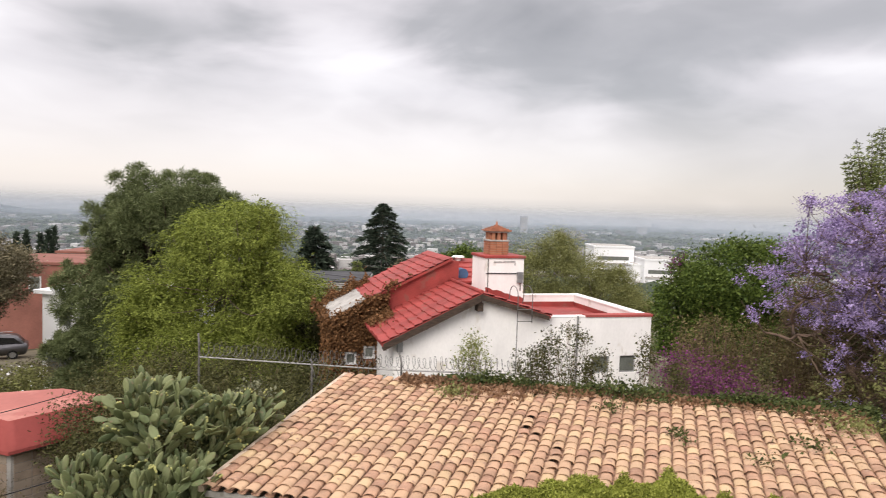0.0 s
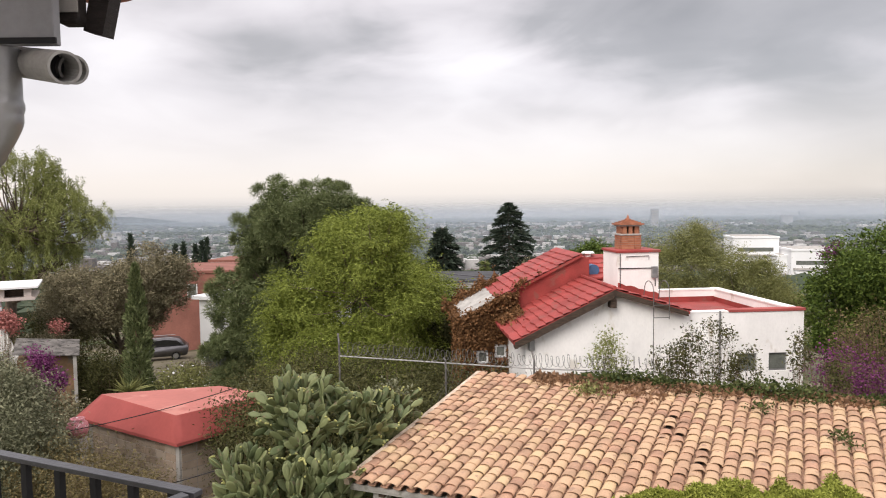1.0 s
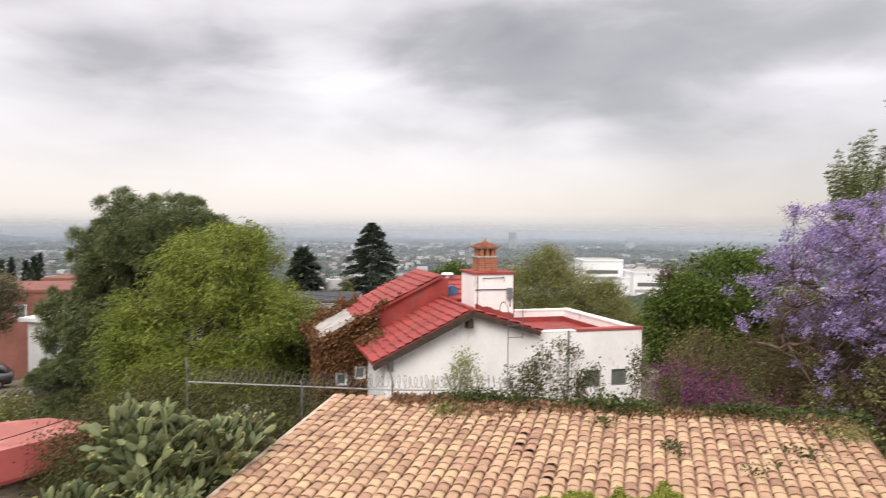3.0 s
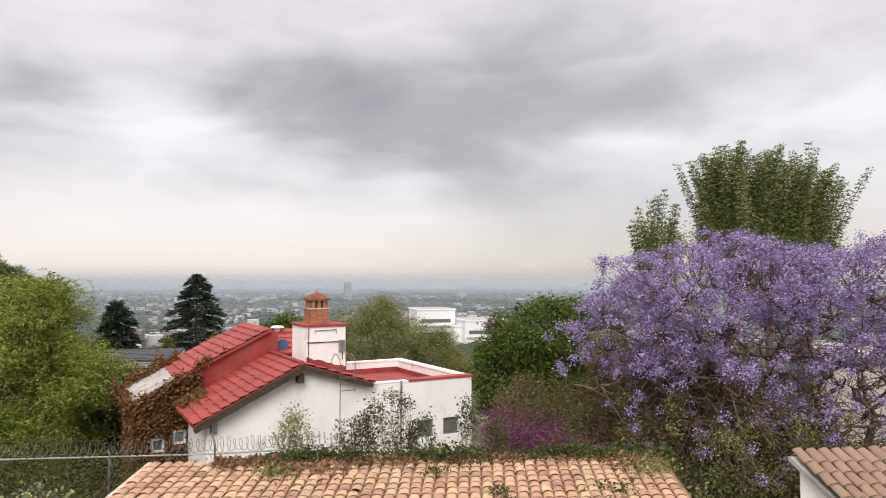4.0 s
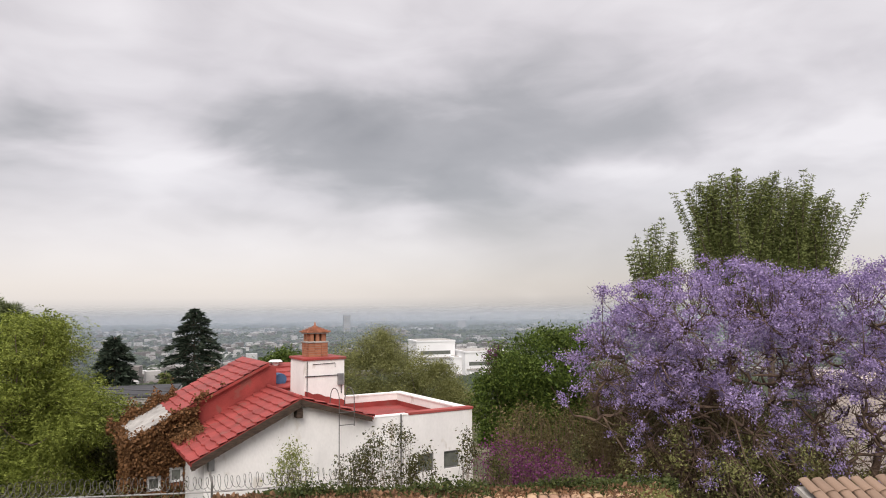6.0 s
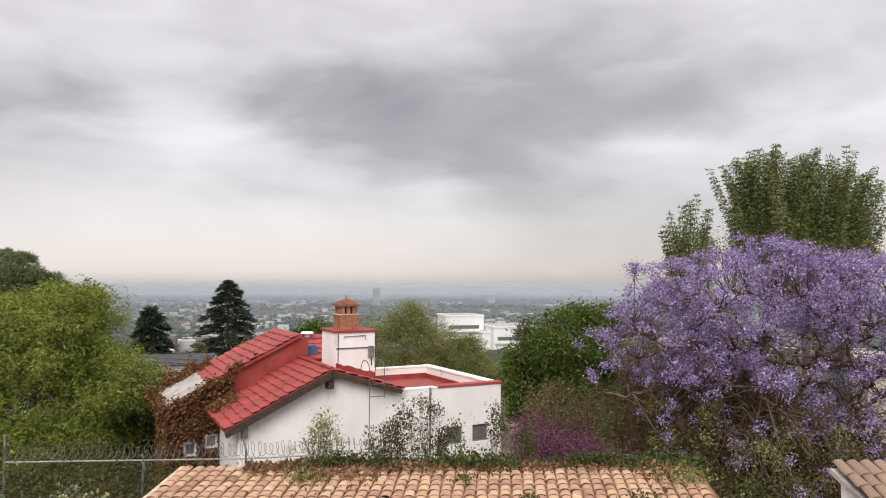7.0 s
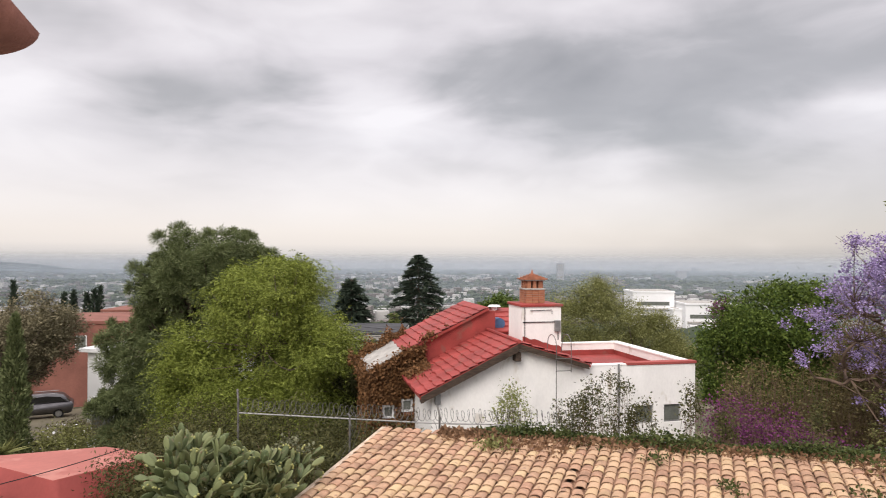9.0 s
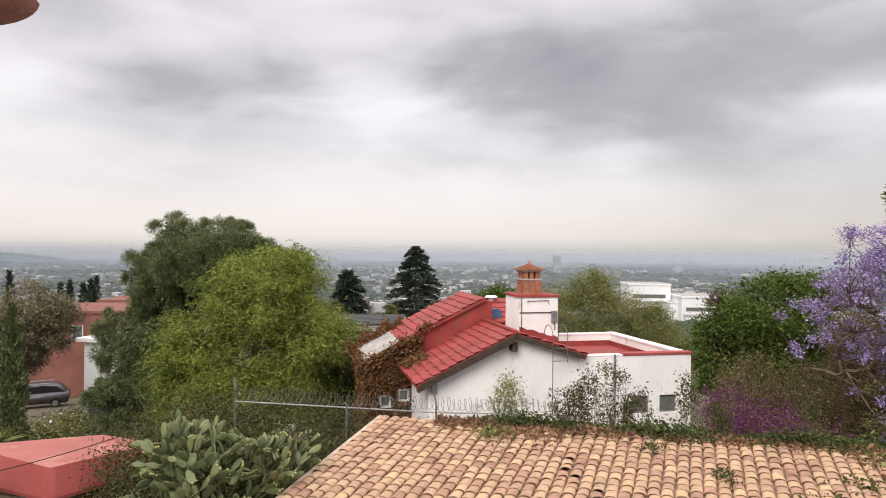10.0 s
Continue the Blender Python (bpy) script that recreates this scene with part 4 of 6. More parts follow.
for x, y, z in ((-63.8, 89.8, 3.3), (-57.3, 90.9, 1.8), (-56.1, 91.1, 2.0), (-54.4, 91.4, 1.7), (-53.4, 91.6, 2.1), (-52.7, 91.8, 2.6)):
    column("cypress_tree", (x, y, ground_z(x, y)), z, 0.75, "far slender cypress in a row", 1200, group="row of far cypresses", lf=0.5)


def conifer(name, base, top, r, label, whorls=24, m=M_LCEDAR, lf=0.3, per=250, power=0.62):
    """A spreading conifer: tiers of flat needled boughs, drooping at their tips."""
    t = thing(name, base, label, "tree")
    h = top - base[2]
    bm = B()
    tube(bm, [(0, 0, -0.5), (0.05, 0, h * 0.5), (0, 0, h)], 0.22, 7, 0.02)
    P, A = [], []
    for k in range(whorls):
        f = (k / (whorls - 1)) ** 0.9
        for j in range(8):
            z = h * (0.12 + 0.87 * min(1.0, f + RNG.normal() * 0.012))
            a = j * 0.785 + k * 1.3 + RNG.normal() * 0.22
            ln = r * (1 - f) ** power * RNG.uniform(0.6, 1.1) + 0.14
            d = np.array([math.cos(a), math.sin(a), 0.0])
            w = np.array([-d[1], d[0], 0.0])
            arc = [d * ln * q + (0, 0, z + 0.22 * ln * q - 0.34 * ln * q * q) for q in (0, 0.35, 0.7, 1.0)]
            tube(bm, arc, 0.035, 4, 0.008, cap=False)
            n = int(per * (0.2 + ln / r))
            q = RNG.uniform(0.12, 1.0, (n, 1)) ** 0.75
            fan = RNG.normal(size=(n, 1)) * 0.13 * ln * (1.25 - q)
            P.append(d * ln * q + w * fan + np.array([0, 0, 1.0]) * (z + 0.22 * ln * q - 0.34 * ln * q * q - np.abs(RNG.normal(size=(n, 1))) * 0.10))
            A.append(d + w * np.sign(fan) * 0.5 + np.array([0, 0, -0.15]) + np.zeros((n, 1)))
    part("trunk", bm, M_BARK, t)
    quads("crown", leaves(np.concatenate(P), lf, 0.24, axis=np.concatenate(A)), m, t)


conifer("cedar_tree", (-5.4, 60.2, -5.2), 7.35, 4.5, "dark blue-green cedar with level drooping tiers")
conifer("cedar_tree", (-9.3, 49.1, -4), 5.45, 2.6, "dark green cedar beside the leafy tree", 22)
conifer("young_conifer", (-6.9, 55, -4.5), 2.5, 1.5, "small pointed green conifer", 14, M_LTALL, 0.26, 120, 0.9)
shrub("bare_tree", (-2.6, 50, -4.3), [(-2.6, 50, 1.4, 1.6, 1.2, 1.4)], M_LBROWN, "brownish half-bare tree beyond the roof", 120, 40, 0.25, 0.16, 0.4, 90, "tree")
tree("dark_shrub_tree", (1.4, 46, -4), [(1.4, 46, 3.0, 1.3, 1.2, 1.3)], M_LDARK, M_BARK, "dark green tree top beyond the roof", 90, 150, 0.3, 0.18, 0.4, trunk=0.15)

# bare brushwood and bougainvillea beside the house
for x, y, top in ((8.2, 20.6, 4.1), (9.5, 20.2, 3.8), (10.6, 19.6, 3.5), (7.6, 19.2, 2.6), (9.0, 18.6, 2.6), (10.8, 18.4, 2.8), (12.3, 19.2, 3.4)):
    shrub("dry_thicket", (x, y, -1.0), [(x, y, top - 1.3, 1.0, 0.9, 1.3), (x, y, top - 2.4, 1.1, 0.9, 1.2)], M_LTHICK, "bare brown thicket of thin twigs with a few leaves", 560, 16, 0.16, 0.07, 0.45, 560, stem_r=0.018, group="thicket beside the house")
for x, y, z, r in ((6.75, 18.4, 2.7, 0.7), (7.6, 17.9, 2.35, 0.8), (8.6, 17.4, 1.95, 0.8)):
    shrub("bougainvillea", (x, y, -0.8), [(x, y, z, r, r * 0.8, r * 0.75)], M_BOUG, "magenta bougainvillea in bloom by the house wall", 120, 20, 0.22, 0.05, 0.8, 120, group="bougainvillea by the house")
shrub("bougainvillea", (-16.9, 18.9, -1.2), [(-16.9, 18.9, 2.05, 0.26, 0.3, 0.26), (-16.4, 18.7, 1.5, 0.38, 0.3, 0.32), (-17.2, 19.0, 2.35, 0.15, 0.2, 0.14)], M_BOUG, "purple bougainvillea in bloom beside the old shed", 60, 70, 0.13, 0.065, 0.8, 30)
shrub("bougainvillea", (-24.4, 25.5, -1.5), [(-24.7, 25.5, 2.3, 0.5, 0.3, 0.2), (-24.2, 25.5, 2.1, 0.25, 0.25, 0.2)], M_PINK, "coral bougainvillea in bloom by the white house", 45, 50, 0.15, 0.08, 0.8, 30)
shrub("bougainvillea", (-24.1, 28.2, -1.6), [(-24.1, 28.2, 1.6, 0.25, 0.25, 0.2)], M_PINK, "small coral bougainvillea among the trees", 14, 40, 0.13, 0.07, 0.8, 10)
shrub("bougainvillea", (10.2, 28.5, -2), [(9.9, 28.5, 5.0, 0.3, 0.3, 0.25)], M_BOUG, "magenta blossom beside the round tree", 14, 30, 0.12, 0.08, 0.8, 14)

# shrubs climbing in front of the white wall
for x, y, z, r, h, lb, m in ((2.9, 15.4, 3.7, 0.62, 0.75, "thin dark-leaved shrub against the white wall", M_LHEDGE), (2.2, 15.5, 3.4, 0.5, 0.6, "thin dark-leaved shrub against the white wall", M_LHEDGE), (3.6, 15.2, 3.3, 0.42, 0.6, "thin dark-leaved shrub against the white wall", M_LHEDGE), (0.8, 15.9, 3.55, 0.4, 0.55, "pale green young shrub against the white wall", M_LPEPPER), (4.7, 15.2, 3.8, 0.22, 0.5, "wispy tall shrub against the white wall", M_LHEDGE), (5.4, 15.1, 3.5, 0.25, 0.45, "wispy bush beside the small windows", M_LHEDGE), (7.25, 14.9, 3.6, 0.2, 0.4, "wispy bush beside the small windows", M_LHEDGE)):
    shrub("wall_shrub", (x, y, 0), [(x, y, z, r, r * 0.5, h)], m, lb, int(64 * r / 0.5), 26, 0.085, 0.058, 0.5, 90, shell=0.2, stem_r=0.008, group="shrubs before the white wall")

for x, y, top in ((-6.0, 31, 3.0), (-4.2, 30, 2.9), (-7.8, 32, 3.0), (-3.4, 27, 2.6), (-5.2, 28, 2.8)):
    shrub("slope_bush", (x, y, ground_z(x, y)), [(x, y, top - 1.4, 1.3, 1.1, 1.4), (x, y, top - 2.8, 1.4, 1.1, 1.6)], M_LHEDGE, "leafy bush behind the creeper wing", 170, 100, 0.25, 0.14, 0.4, 25, group="bushes on the slope")

# ---- ivy and litter along the roof's upper edge, fern at its eave ----
def roof_pt(a, b, lift=0.0):
    return RB + RE * a + RC * b + RN * lift


ivy = thing("roof_ivy", roof_pt(5, DEP), "green ivy creeping along the upper edge of the tile roof", "ivy")
org = np.array(roof_pt(5, DEP))
n = 13000
a = RNG.uniform(2.0, LEN + 0.3, n)
edge = 0.07 + 0.16 * np.abs(np.sin(a * 1.7)) * np.abs(np.sin(a * 0.6 + 1)) + 0.1 * (a > 9)
b = DEP + 0.05 + RNG.normal(size=n) * edge - 0.05
lift = np.abs(RNG.normal(size=n)) * 0.07 * (1 + 0.8 * np.sin(a * 2.3)) + 0.06
p = np.array([RB] * n) + np.outer(a, RE) + np.outer(b, RC) + np.outer(lift, RN)
quads("foliage", leaves(p - org, 0.062, 0.75, 0.1), M_LIVY, ivy, kind="stuff")
litter = thing("leaf_litter", roof_pt(5, DEP - 0.4), "dry russet leaves strewn over the upper tiles", "leaf litter")
n = 4200
a = 1.4 + (LEN - 1.4) * RNG.uniform(0, 1, n) ** 1.5
b = DEP - np.abs(RNG.normal(size=n)) * (0.10 + 0.36 * np.exp(-((a - 3.4) / 1.0) ** 2) + 0.14 * np.sin(a * 2.7) ** 2 + 0.35 * (a > 9.5))
p = np.array([RB] * n) + np.outer(a, RE) + np.outer(b, RC) + np.outer(0.10 + 0.03 * RNG.uniform(size=n), RN)
quads("foliage", leaves(p - np.array(roof_pt(5, DEP - 0.4)), 0.075, 0.7, 0, 0.9), M_LDRY, litter, kind="stuff")
for a0, b0, r, k in ((7.26, 3.4, 0.14, 70), (7.4, 3.1, 0.1, 40), (6.0, 4.3, 0.14, 90), (8.6, 2.6, 0.16, 60), (9.6, 3.4, 0.2, 110), (10.5, 4.4, 0.3, 420), (2.75, 4.5, 0.2, 250)):
    c = np.array(roof_pt(a0, b0, 0.13))
    w = thing("roof_weed", tuple(c), "small weed growing between roof tiles", "weed", "weeds on the tile roof")
    d = RNG.normal(size=(k, 3)) * (r, r, 0.05)
    quads("foliage", leaves(d, 0.07, 0.6, -0.3), M_LIVY if k < 200 else M_LBAMB, w, kind="stuff")
fern = thing("fern_creeper", roof_pt(6, 0.4), "yellow-green creeper spreading over the lower tiles", "creeper")
org = np.array(roof_pt(6, 0.4))
n = 115000
a = RNG.uniform(4.25, 10.3, n)
lim = 0.52 + 0.36 * (np.minimum(a, 7.05) - 4.25) + 0.13 * np.sin(a * 3.9 - 1.5) + 0.10 * np.sin(a * 8.1) + 0.07 * np.sin(a * 17.0) - 0.9 * np.clip(a - 7.05, 0, 0.55) - 3.0 * np.clip(a - 10.0, 0, 1) - 2.0 * np.clip(4.5 - a, 0, 2)
b = -0.4 + RNG.uniform(0, 1, n) ** 0.6 * np.maximum(lim + 0.4, 0.05)
hump = 0.5 + 0.25 * np.sin(a * 9 + b * 5) + 0.25 * np.sin(b * 11 - a * 6)
p = np.array([RB] * n) + np.outer(a, RE) + np.outer(b, RC) + np.outer(0.07 + (0.04 + 0.2 * hump) * RNG.uniform(size=n) ** 0.6, RN)
quads("foliage", leaves(p - org, 0.046, 0.42, -0.25), M_LYELLOW, fern, kind="stuff")

# russet creeper on the house's side wing
cre = thing("wall_creeper", (-1.3, 18.95, 0), "russet autumn creeper covering the brick side wing", "creeper")
cre.rotation_euler = (0, 0, radians(14.95))
n = 24000
u = RNG.uniform(-1.55, 0.35, n)
zt = 3.30 + 0.54 * (u + 1.4)
z = -1.5 + (np.minimum(zt, 4.05) + 0.15 + 1.5) * RNG.uniform(0, 1, n) ** 0.75
ok = ~((np.abs(u + 0.83) < 0.23) & (np.abs(z - 2.09) < 0.27)) & ~((np.abs(u + 0.23) < 0.23) & (np.abs(z - 2.27) < 0.27))
p = np.stack([u, 2.94 - np.abs(RNG.normal(size=n)) * 0.09, z], 1)[ok]
n2 = 1700
s = RNG.uniform(0, 1, n2)
p2 = np.stack([-1.5 + 2.6 * s, 2.9 + RNG.uniform(-0.15, 0.6, n2) * RNG.uniform(0, 1, n2), 3.42 + 0.54 * 2.6 * s - 0.05 + 0.08 * RNG.normal(size=n2)], 1)
p2 = p2[(np.sin(s * 19) + RNG.normal(size=n2) * 0.5) > 0.1]
p3 = np.stack([RNG.uniform(-0.38, 0.35, 2200), 2.95 - np.abs(RNG.normal(size=2200)) * 0.5, np.zeros(2200)], 1)
p3[:, 2] = 3.30 + (p3[:, 0] + 0.38) * 0.495 + 0.06
p4 = np.stack([-1.55 + RNG.normal(size=1500) * 0.08, RNG.uniform(2.9, 6.0, 1500), 3.2 + RNG.normal(size=1500) * 0.15], 1)
p5 = np.stack([-1.44 - np.abs(RNG.normal(size=6000)) * 0.06, RNG.uniform(2.95, 6.2, 6000), RNG.uniform(-1.0, 3.35, 6000)], 1)
p6 = np.stack([RNG.uniform(-1.9, 0.1, 3000), 5.9 + RNG.normal(size=3000) * 0.25, np.zeros(3000)], 1)
p6[:, 2] = 3.38 + 0.54 * (p6[:, 0] + 1.5) + np.abs(RNG.normal(size=3000)) * (0.16 + 0.1 * np.sin(p6[:, 0] * 9))
quads("foliage", leaves(np.concatenate([p, p2, p3, p4, p5, p6]), 0.075, 0.75, 0.3), M_LVINE, cre, kind="stuff")

# ---- prickly pear ----
def pad_mesh():
    bm = B()
    bmesh.ops.create_icosphere(bm, subdivisions=2, radius=1)
    for q in bm.verts:
        z = (q.co.z + 1) / 2
        w = 0.55 + 0.45 * math.sin(min(1, z * 1.15) * math.pi * 0.62)
        q.co = Vector((q.co.x * 0.079 * w * 1.05, q.co.y * 0.017, z * 0.385))
    for f in bm.faces:
        f.smooth = True
    me = bpy.data.meshes.new("pad")
    bm.to_mesh(me)
    bm.free()
    me.materials.append(M_CACTUS)
    return me


PAD = pad_mesh()
fr = B()
bmesh.ops.create_icosphere(fr, subdivisions=1, radius=0.022)
FRUIT = bpy.data.meshes.new("fruit")
fr.to_mesh(FRUIT)
fr.free()
FRUIT.materials.append(M_FRUIT)


def cactus(base, height, reach, pads, label, fruits=110):
    t = thing("prickly_pear", base, label, "cactus", "prickly pears")
    tips = []
    for k in range(9):
        a = k * 0.75
        tips.append((Matrix.Translation((0.35 * math.cos(a), 0.35 * math.sin(a), 0)) @ pose(0, 0, 0, RNG.normal() * 10, RNG.normal() * 10, RNG.uniform(0, 180)), 1.3))
    made, fruit_at = 0, []
    while made < pads and tips:
        m, s = tips.pop(int(RNG.integers(max(0, len(tips) - 40), len(tips))))
        ob = new("pad", PAD)
        ob.parent = t
        ob.matrix_local = m @ Matrix.Diagonal((s * RNG.uniform(0.85, 1.2), s, s, 1))
        made += 1
        tip = m @ Vector((0, 0, 0.37 * s))
        if tip.z < height and math.hypot(tip.x, tip.y) < reach:
            for j in range(int(RNG.choice([1, 2, 2, 3]))):
                ang = RNG.normal() * 24
                at = m @ Matrix.Translation((math.sin(radians(ang)) * 0.09 * s, 0, 0.355 * s)) @ pose(0, 0, 0, RNG.normal() * 13, ang, RNG.normal() * 50)
                tips.append((at, max(0.78, min(1.1, s * RNG.uniform(0.8, 1.0)))))
        else:
            fruit_at.extend(m @ Vector((math.sin(q) * 0.1 * s, 0, (0.26 + 0.1 * math.cos(q)) * s)) for q in RNG.uniform(-1.1, 1.1, 4))
    for q in fruit_at[:fruits]:
        ob = new("fruit", FRUIT)
        ob.parent = t
        ob.location = q
    return t


for at, hh, rr, pp in (((-4.75, 11.3, 1.15), 2.65, 0.75, 300), ((-4.1, 11.7, 1.2), 2.3, 0.7, 270), ((-5.05, 10.4, 0.7), 2.1, 0.8, 260), ((-3.6, 12.4, 1.1), 2.2, 0.65, 220), ((-4.25, 10.6, 0.5), 2.2, 0.7, 250)):
    cactus(at, hh, rr, pp, "tall prickly pear with dusty green pads and fruit")
shrub("garden_bush", (-4.8, 11.6, 0), [(-4.9, 11.7, 1.9, 1.2, 0.7, 1.3)], M_LHEDGE, "dark weedy growth among the prickly pears", 90, 80, 0.25, 0.09, 0.4, 30)
shrub("seed_heads", (-3.6, 12.6, 0.5), [(-3.5, 12.7, 3.2, 0.5, 0.4, 0.35)], M_LGREY, "dry pale seed heads behind the prickly pears", 40, 12, 0.06, 0.06, 0.6, 40, stem_r=0.007)
for x, y, z in ((-2.9, 13.7, 2.0), (-2.4, 14.3, 2.2)):
    yuc = thing("yucca", (x, y, 0), "small spiky yucca beside the tile roof", "yucca", "yuccas")
    part("stem", tube(B(), [(0, 0, 0), (0, 0, z)], 0.06, 7), M_BARK, yuc)
    d = unit(RNG.normal(size=(70, 3)) + (0, 0, 0.5))
    quads("leaf_rosette", leaves(np.zeros((70, 3)) + (0, 0, z), 0.45, 0.09, 0, axis=d * 3), M_LHEDGE, yuc)
bp = thing("brick_pile", (-2.95, 12.9, 0), "stacked red bricks and clay tiles beside the roof", "brick pile")
for k in range(36):
    ob = part("brick", box(B(), -0.12, 0.12, -0.06, 0.06, 0, 0.065, bevel=0.005), M_BRICK, bp)
    ob.matrix_local = pose((k % 3) * 0.25 - 0.25 + RNG.normal() * 0.01, (k // 3 % 2) * 0.13, 2.0 + (k // 6) * 0.068, 0, 0, RNG.normal() * 4)
part("plinth", box(B(), -0.5, 0.5, -0.2, 0.4, 0, 2.0), M_BRICK, bp)

# ---- jacaranda: boughs, twigs and blossom at their ends ----
jac = thing("jacaranda_tree", (15.2, 15.8, -0.4), "jacaranda tree in full lilac bloom, nearly leafless", "tree")
jb = np.array((15.2, 15.8, -0.4))
JL = [(13.3, 17, 6.3, 3.8, 2.8, 2.1), (17.2, 15.6, 6.1, 3.4, 2.8, 2.2), (10.4, 17.6, 5.4, 1.8, 1.6, 1.5), (14.5, 16.5, 4.7, 5, 2.4, 2.0), (20.5, 14.2, 5.0, 2.5, 2.2, 2.2), (9.2, 17.4, 4.5, 1.0, 0.8, 0.5), (11.6, 17.2, 4.0, 2.0, 1.6, 1.3), (16.5, 15.6, 3.7, 3.0, 1.8, 1.3)]
tops, topd = in_lobes(JL, 1700, 0.7)
low, _ = in_lobes([(12.6, 16.0, 2.4, 2.8, 1.6, 1.5), (18, 14.8, 3.0, 2.5, 1.5, 1.2), (12.0, 14.6, 2.6, 1.8, 1.2, 1.0), (14.4, 15.2, 3.2, 2.6, 1.4, 1.1), (10.4, 16.6, 3.2, 1.4, 1.0, 0.9)], 280, 0.2)
mids, _ = in_lobes([(q[0], q[1], q[2] - 0.5, q[3] * 0.75, q[4] * 0.75, q[5] * 0.7) for q in JL], 460, 0.3)
bm = B()
prim = []
for bx, by, lean in ((0, 0, (-0.9, 0.5, 3.3)), (0.3, 0.1, (1.5, -0.3, 3.6)), (-0.2, 0.2, (-2.2, 0.9, 3.4)), (0.1, -0.2, (0.3, 0.5, 4.0)), (-1.6, 0.6, (-3.6, 1.2, 3.4)), (0.6, 0, (3.2, -0.8, 3.6)), (-1.2, 0.4, (-4.6, 1.6, 3.6)), (2.9, 0.2, (3.3, 0.2, 5.0)), (3.0, 0.3, (4.6, -0.6, 4.6))):
    s = np.array((bx, by, -0.2))
    e = np.array(lean)
    limb(bm, s, e, 0.18, 0.085, 7, 0.06, 6, 0.02)
    prim.extend((s + (e - s) * 0.65, e))
PR = np.array(prim)
done = []
for q in sorted(mids - jb, key=lambda w: np.linalg.norm(w - (0, 0, 2))):
    cand = np.array(list(PR) + done)
    cost = ((cand - q) ** 2).sum(1) + 4.0 * np.maximum(0, cand[:, 2] - q[2]) + RNG.uniform(0, 0.4, len(cand))
    limb(bm, cand[np.argmin(cost)], q, 0.052, 0.026, 5, 0.14, 4, 0.04)
    done.append(q)
part("trunk", bm, M_JBARK, jac, smooth=True)
bm = B()
H = np.array(done)
for c in np.concatenate([tops, low]):
    q = c - jb
    d2 = ((H - q) ** 2).sum(1) + RNG.uniform(0, 0.3, len(H))
    limb(bm, H[np.argmin(d2)], q, 0.022, 0.008, 3, 0.16, 4, 0.05)
    for _ in range(3):
        limb(bm, q, q + unit(RNG.normal(size=3)) * RNG.uniform(0.15, 0.5) + (0, 0, 0.08), 0.009, 0.004, 3, 0.12, 2)
part("brushwood", bm, M_JBARK, jac, kind="stuff")
patch = np.array([noise.noise(Vector(c) * 0.8) for c in tops])
up_face = topd[:, 2] + 0.40 * (tops[:, 2] - 5.5) + 1.8 * patch + RNG.normal(size=len(tops)) * 0.3
P = []
for c, k in list(zip(tops[up_face > -0.05], RNG.integers(2, 5, 2000))) + list(zip(tops[up_face <= -0.05][::4], RNG.integers(0, 2, 2000))) + list(zip(low[:120], RNG.integers(0, 3, 300))):
    for _ in range(k):
        o = RNG.normal(size=3) * (0.22, 0.22, 0.13)
        rr = RNG.uniform(0.065, 0.115)
        P.append(c + o + RNG.normal(size=(64, 3)) * (rr, rr, rr * 0.85))
P = np.concatenate(P)
quads("blossom", leaves(P - jb, 0.055, 0.6, 0.3), M_JAC, jac, kind="stuff")
g = low[120::2]
P = np.repeat(g, 130, 0)
quads("foliage", leaves(P + RNG.normal(size=P.shape) * 0.15 - jb, 0.075, 0.4, 0.2), M_LBAMB, jac, kind="stuff")
# stems use darker jacaranda bark, its colour standing in for deep shade
for x, y, top, m in ((10.2, 15.4, 2.6, M_LHEDGE), (11.6, 14.9, 2.5, M_LHEDGE), (13.0, 14.2, 2.6, M_LTHICK), (9.3, 14.4, 2.6, M_LHEDGE), (10.6, 13.6, 2.3, M_LHEDGE), (12.0, 12.9, 2.2, M_LHEDGE), (14.8, 13.6, 2.4, M_LTHICK), (16.5, 15.5, 2.0, M_LTHICK), (13.5, 17.8, 2.8, M_LHEDGE), (11.5, 18.2, 3.0, M_LTHICK), (18.5, 14.0, 2.2, M_LHEDGE), (15.3, 18.5, 2.8, M_LHEDGE), (18.0, 17.5, 1.8, M_LTHICK), (9.0, 13.2, 2.5, M_LBAMB), (9.9, 12.3, 2.4, M_LHEDGE), (12.4, 15.9, 3.2, M_LHEDGE), (14.2, 15.2, 2.9, M_LTHICK), (16.2, 13.2, 2.6, M_LHEDGE), (11.0, 16.6, 3.1, M_LTHICK), (17.6, 15.9, 1.8, M_LHEDGE), (13.3, 13.0, 2.7, M_LHEDGE)):
    shrub("under_bush", (x, y, 0), [(x, y, top - 0.9, 0.9, 0.8, 0.9), (x, y, top - 2.0, 1.0, 0.9, 0.9)], m, "tangled bush beneath the jacaranda", 130, 30, 0.2, 0.085, 0.45, 190, group="bushes under the jacaranda", stem_m=M_JBARK)

